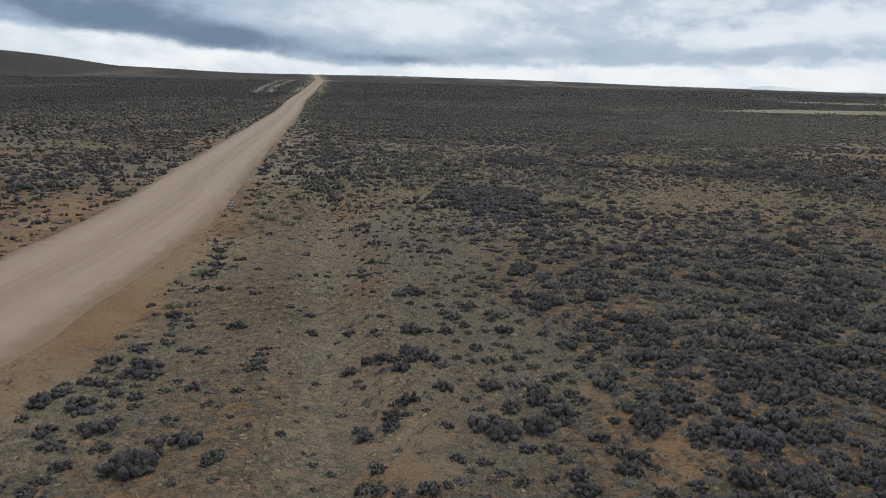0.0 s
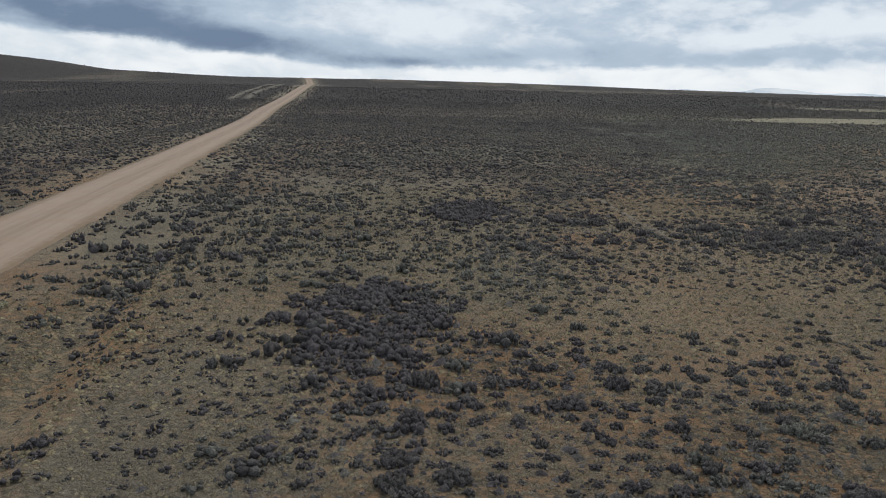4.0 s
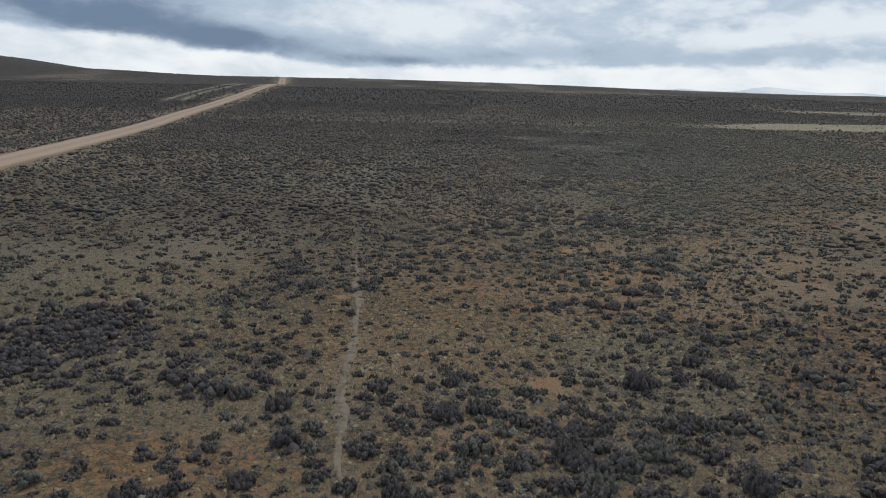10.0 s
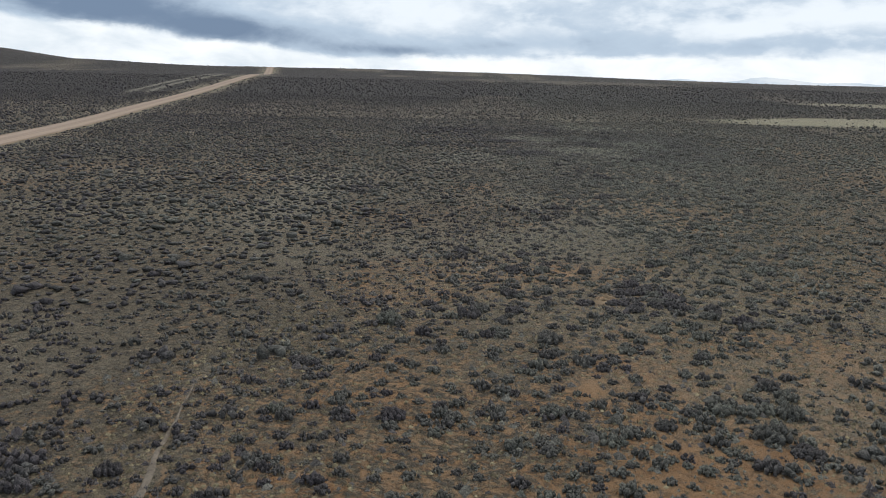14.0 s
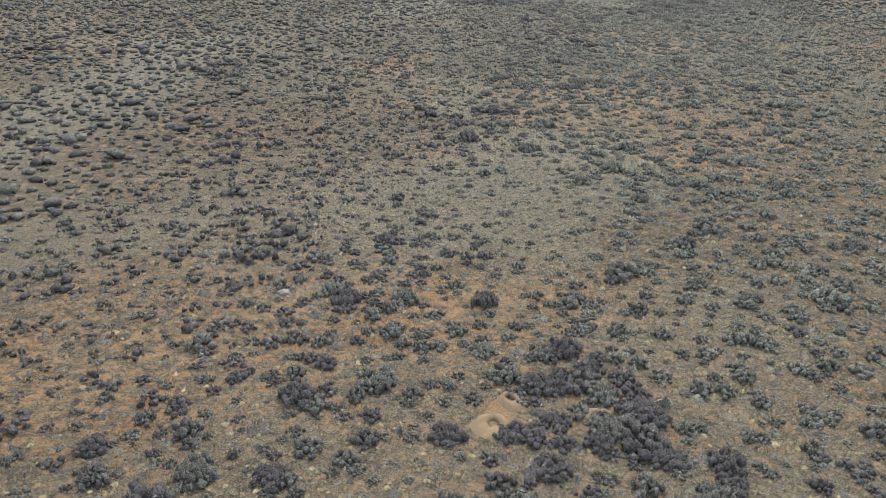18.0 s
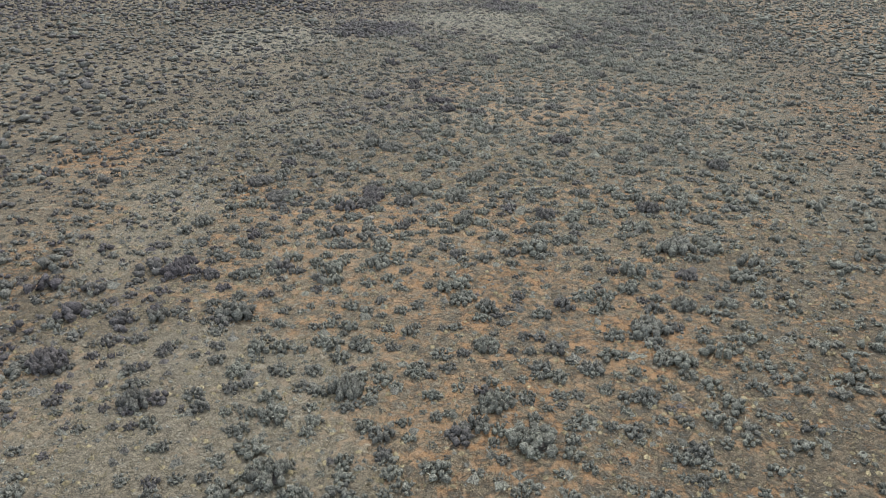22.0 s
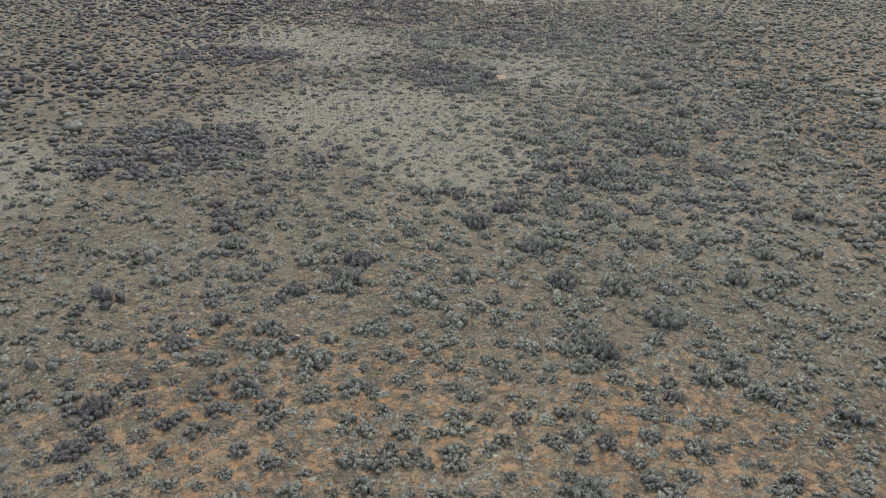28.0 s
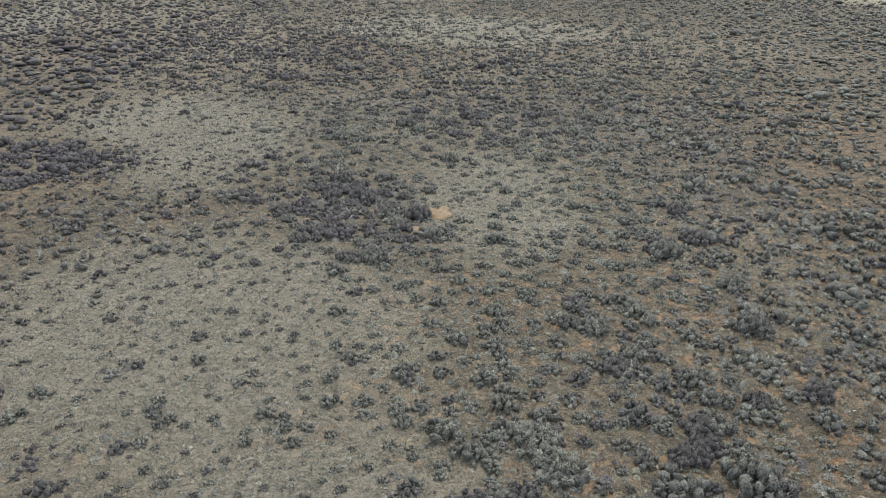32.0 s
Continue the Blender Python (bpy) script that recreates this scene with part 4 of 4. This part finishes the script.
def build_grass():
    rng = np.random.default_rng(11)
    x, y = candidates(-30, 100, 10, 262, 0.33, rng)
    away = np.abs(x - corridor_x(y))
    x, y = x[away < 17], y[away < 17]
    _, thick, bare, grass, dust, _ = growth(x, y)
    off = np.abs(x - road_x(y))
    keep = (rng.random(len(x)) < np.clip(0.30 + 0.7 * grass - 0.45 * bare - 0.5 * dust, 0.05, 1)) & (off > 3.7)
    x, y = x[keep], y[keep]
    size = rng.uniform(0.06, 0.17, len(x))
    blades = (x, y, ground_z(x, y) - 0.02, size * 1.3, size, rng.uniform(0, 6.28, len(x)), np.clip(rng.normal(0.34, 0.14, len(x)), 0, 0.52))
    x, y = candidates(-24, 92, 13, 256, 0.30, rng)
    away = np.abs(x - corridor_x(y)) * np.where((x < corridor_x(y)) & (y < 110), 0.42, 1.0)
    x, y, away = x[away < 17], y[away < 17], away[away < 17]
    _, thick, bare, grass, dust, _ = growth(x, y)
    low = patches(x, y, LOW, 49, 0.5) * (1 - step(y, 100, 120))
    chance = 0.36 + 0.20 * (1 - step(y, 110, 150)) + 0.24 * low + 0.9 * (fractal(x, y, 1.5, 97, 3) - 0.5) + 0.4 * grass - 0.3 * np.clip(bare - 0.45, 0, 1) * (1 - low) - 0.28 * patches(x, y, BARE, 45, 0.6) * step(y, 58, 72)
    chance = chance * (1 - 0.85 * patches(x, y, CLEAR, 95, 0.3)) * (1 - 0.7 * dust) * step(17.5 - away, 0, 4) * (1 - 0.6 * step(y, 120, 140) * patches(x, y, LOW, 49, 0.6))
    keep = (rng.random(len(x)) < chance) & (x - road_x(y) > 4.0) & ((x - verge_x(y) > 3.8) | (y > 52))
    x, y = x[keep], y[keep]
    size = rng.uniform(0.06, 0.16, len(x)) * (1.2 - 0.25 * step(y, 90, 140)) * (0.75 + 0.25 * step(y, 40, 60))
    tint = 0.24 + 0.04 * (1 - step(y, 110, 150)) + 0.5 * (fractal(x, y, 6, 98, 3) - 0.5) + rng.normal(0, 0.14, len(x)) + 0.14 * patches(x, y, GRASSY, 43, 0.6) + 0.12 * patches(x, y, LOW, 49, 0.5) - 0.08 * (1 - step(y, 45, 75))
    mounds = (x, y, ground_z(x, y) - 0.02, size, size * rng.uniform(0.5, 1.0, len(x)) * (0.65 + 0.35 * step(y, 40, 60)), rng.uniform(0, 6.28, len(x)), np.clip(tint, 0, 0.42))
    verts, faces, kinds, tones, start = [], [], [], [], 0
    for shapes, every in (([dry_tuft(400 + k, 6) for k in range(16)], blades), ([tuft_cushion(450 + 2 * k) for k in range(20)], mounds)):
        silver = every[1] + 30 * (fractal(every[0], every[1], 9, 92, 3) - 0.5) > 172
        for side in (0, 1):
            data = tuple(a[silver == bool(side)] for a in every)
            if not len(data[0]):
                continue
            a, b2, _, d, n = scatter(shapes, *data)
            verts += a
            faces += [f + start for f in b2]
            kinds += [np.full(len(f), side) for f in b2]
            tones += d
            start += n
    me = make_mesh("dry_grass", np.concatenate(verts), np.concatenate(faces), [BLADE, SILVER], np.concatenate(kinds), smooth=True)
    layer = me.attributes.new("plant", "FLOAT", "POINT")
    layer.data.foreach_set("value", np.concatenate(tones).astype(np.float32))
    tagged(new("dry_grass", me), "short straw-coloured bunch grass between the shrubs", "grass", kind="stuff")


singles = build_scrub()
build_grass()


def part(name, me, parent, label=""):
    ob = new(name, me)
    ob.parent = parent
    return tagged(ob, label)


def branch(seed):
    """One bare crooked stem from the foot of a shrub."""
    rng = random.Random(seed)
    bm = bmesh.new()
    a, lean = rng.uniform(0, 6.28), rng.uniform(0.5, 1.3)
    at, d, r = Vector((0, 0, -0.05)), Vector((math.cos(a) * lean, math.sin(a) * lean, 1)).normalized(), 0.05
    ring = None
    for _ in range(4):
        side = d.orthogonal().normalized()
        other = d.cross(side)
        now = [bm.verts.new(at + r * (side * math.cos(k * 2.094) + other * math.sin(k * 2.094))) for k in range(3)]
        if ring:
            for k in range(3):
                bm.faces.new((ring[k], ring[(k + 1) % 3], now[(k + 1) % 3], now[k]))
        ring, r = now, r * 0.7
        at = at + d * 0.19
        d = (d + Vector((rng.gauss(0, 0.25), rng.gauss(0, 0.25), rng.gauss(0, 0.12)))).normalized()
    bm.faces.new(ring)
    me = bpy.data.meshes.new("stem")
    bm.to_mesh(me)
    bm.free()
    me.materials.append(TWIG_SHADE)
    return me


def build_single_shrubs():
    shapes = []
    for k in range(12):
        v, f, kind = shrub_shape(500 + k, 26 + k % 7, 5, 2, 900, 0.06, 0.11)
        # a solid dark dome, so that gaps between leaf heads read as shade
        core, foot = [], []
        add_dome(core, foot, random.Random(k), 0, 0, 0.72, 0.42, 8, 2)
        shapes.append((make_mesh("foliage", v, f, [LEAF_BROWN, TWIG_SHADE, TIP_BROWN], kind, smooth=True), make_mesh("foliage", v, f, [LEAF, TWIG_SHADE, TIP], kind, smooth=True), make_mesh("inside", np.array(core), np.array(foot), [TWIG_SHADE])))
    stems = [branch(600 + k) for k in range(24)]
    x, y, z, radius, tall, turn, plant = singles
    label = {0: "grey-purple half-bare sagebrush on dry soil", 1: "grey-green sagebrush with silvery leaf knots on dry soil"}
    for k in range(len(x)):
        ob = new("sagebrush")
        ob.matrix_basis = Matrix.LocRotScale((x[k], y[k], z[k]), Euler((0, 0, turn[k])), (radius[k], radius[k], tall[k]))
        brown, green, inside = shapes[k % 12]
        part("foliage", green if plant[k] > 0.38 else brown, ob)
        part("twig_core", inside, ob, "dark inner dome standing for twigs and the shade among them")
        for n in range(4):
            part("stem", stems[(5 * k + 7 * n) % 24], ob)
        tagged(ob, label[int(plant[k] > 0.38)], "shrub", "sagebrush along the flight")


build_single_shrubs()


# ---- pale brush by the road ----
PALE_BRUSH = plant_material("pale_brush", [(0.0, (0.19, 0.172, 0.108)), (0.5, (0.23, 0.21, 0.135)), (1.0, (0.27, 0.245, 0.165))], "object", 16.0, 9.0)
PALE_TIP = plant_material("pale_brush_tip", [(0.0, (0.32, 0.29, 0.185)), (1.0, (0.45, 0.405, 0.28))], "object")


def build_pale_brush():
    """Rounded brush with straw-coloured dry flower heads."""
    for k, (x, y, r, tall) in enumerate(((-9.6, 50.5, 0.55, 0.62), (-8.2, 48.4, 0.5, 0.5), (-10.4, 51.0, 0.45, 0.5), (-10.5, 49.2, 0.42, 0.46), (-11.9, 57.5, 0.5, 0.5),
                                         (-12.8, 62.0, 0.5, 0.5), (3.4, 24.6, 0.34, 0.36), (-9.7, 35.6, 0.45, 0.4), (-9.2, 30.4, 0.36, 0.34))):
        v, f, kind = shrub_shape(700 + k, 9, 5, 2, 420, 0.05, 0.24)
        ob = new("rabbitbrush")
        ob.matrix_basis = Matrix.LocRotScale((x, y, float(ground_z(x, y)) - 0.03), Euler((0, 0, 1.3 * k)), (r, r, tall))
        leaves, tips = f[kind == 0], f[kind != 0]
        part("foliage", make_mesh("brush_leaves", v, leaves, [PALE_BRUSH], smooth=True), ob)
        part("flower_heads", make_mesh("brush_heads", v, tips, [PALE_TIP]), ob, "dry straw-coloured flower heads")
        for n in range(3):
            part("stem", branch(720 + 3 * k + n), ob)
        tagged(ob, "pale straw-green rabbitbrush on the dry roadside verge", "shrub", "pale brush by the road")


build_pale_brush()


# ---- stones and burrow mounds ----
def lump(name, seed, size, mat, rough):
    bm = bmesh.new()
    bmesh.ops.create_icosphere(bm, subdivisions=3, radius=1)
    for q in bm.verts:
        n = noise.fractal(q.co * 1.7 + Vector((seed, 0, 0)), 1.0, 2.0, 3)
        q.co = q.co * (1 + rough * n)
        q.co.x, q.co.y, q.co.z = q.co.x * size[0], q.co.y * size[1], q.co.z * size[2]
    me = bpy.data.meshes.new(name)
    bm.to_mesh(me)
    bm.free()
    me.materials.append(mat)
    me.polygons.foreach_set("use_smooth", np.ones(len(me.polygons), bool))
    return me


for k, (x, y, r) in enumerate(((11.9, 100.1, 0.36), (49.7, 163.8, 0.15), (34.7, 134.7, 0.22), (60.1, 208.6, 0.12), (20.2, 79.5, 0.2), (4.2, 27.0, 0.14), (49.0, 146.2, 0.16), (15.7, 139.6, 0.3), (60.4, 208.3, 0.10))):
    ob = new("stone", lump("stone", 3.0 * k, (r, r * 0.75, r * 0.55), STONE, 0.28))
    ob.location = (x, y, float(ground_z(x, y)) + r * 0.12)
    tagged(ob, "small pale stone half sunk in the soil", "stone", "pale stones")
for k, (x, y, r) in enumerate(((-13.62, 55.2, 0.26), (-13.85, 56.2, 0.24), (-13.45, 54.4, 0.2), (-13.75, 57.0, 0.16), (-13.3, 53.7, 0.13))):
    ob = new("stone", lump("stone", 5.0 * k + 60, (r, r * 0.62, r * 0.42), STONE, 0.3))
    ob.location = (x, y, float(ground_z(x, y)) + r * 0.15)
    ob.rotation_euler = (0, 0, 0.9 * k)
    tagged(ob, "flat grey stone on the gravel road's shoulder", "stone", "stones on the road shoulder")
for k, (x, y, r, d) in enumerate(((64.5, 229.2, 0.66, 0.75), (63.3, 227.3, 0.4, 0.6))):
    ob = new("burrow_mound", lump("burrow_mound", 40 + k, (r * 1.1, d, 0.17), DUG_EARTH, 0.45))
    ob.location = (x, y, float(ground_z(x, y)) - 0.06)
    tagged(ob, "mound of bare tan earth dug from a burrow", "mound", "burrow mounds")


def build_burrows():
    """Low aprons of dug earth with a dark hole at the upper side, among the shrubs of one thicket."""
    for k, (x, y, r) in enumerate(((41.35, 128.05, 0.62), (44.1, 128.3, 0.70), (41.85, 129.1, 0.45))):
        ob = new("burrow")
        ob.location = (x, y, float(ground_z(x, y)))
        ob.rotation_euler = (0, 0, 0.7 * k - 0.5)
        bm = bmesh.new()
        rng, rings = random.Random(k), []
        for q, h in ((0.16, -0.30), (0.20, 0.02), (0.32, 0.13), (0.62, 0.08), (1.0, -0.05)):
            ring = []
            for n in range(14):
                a = 2 * math.pi * n / 14
                wob = 1 + 0.18 * rng.uniform(-1, 1) * (q > 0.3)
                ring.append(bm.verts.new((q * r * wob * math.cos(a), q * r * wob * math.sin(a) * 1.15 - 0.25 * r * (q > 0.5), h * (1.0 if q < 0.3 else 1 + 0.3 * math.sin(a)))))
            rings.append(ring)
        for low, high in zip(rings, rings[1:]):
            for n in range(14):
                bm.faces.new((low[n], low[(n + 1) % 14], high[(n + 1) % 14], high[n]))
        me = bpy.data.meshes.new("apron")
        bm.to_mesh(me)
        bm.free()
        me.materials.append(DUG_EARTH)
        me.polygons.foreach_set("use_smooth", np.ones(len(me.polygons), bool))
        part("apron", me, ob)
        # the floor disc is near black to paint the shade down the hole
        bm = bmesh.new()
        bmesh.ops.create_circle(bm, cap_ends=True, radius=0.17 * r, segments=14, matrix=Matrix.Translation((0, 0, -0.28)))
        me = bpy.data.meshes.new("hole_floor")
        bm.to_mesh(me)
        bm.free()
        me.materials.append(TWIG_SHADE)
        part("hole_floor", me, ob, "floor of the hole, coloured dark for the shade in it")
        tagged(ob, "burrow hole with an apron of bare tan earth", "burrow", "burrows in the thicket")


build_burrows()
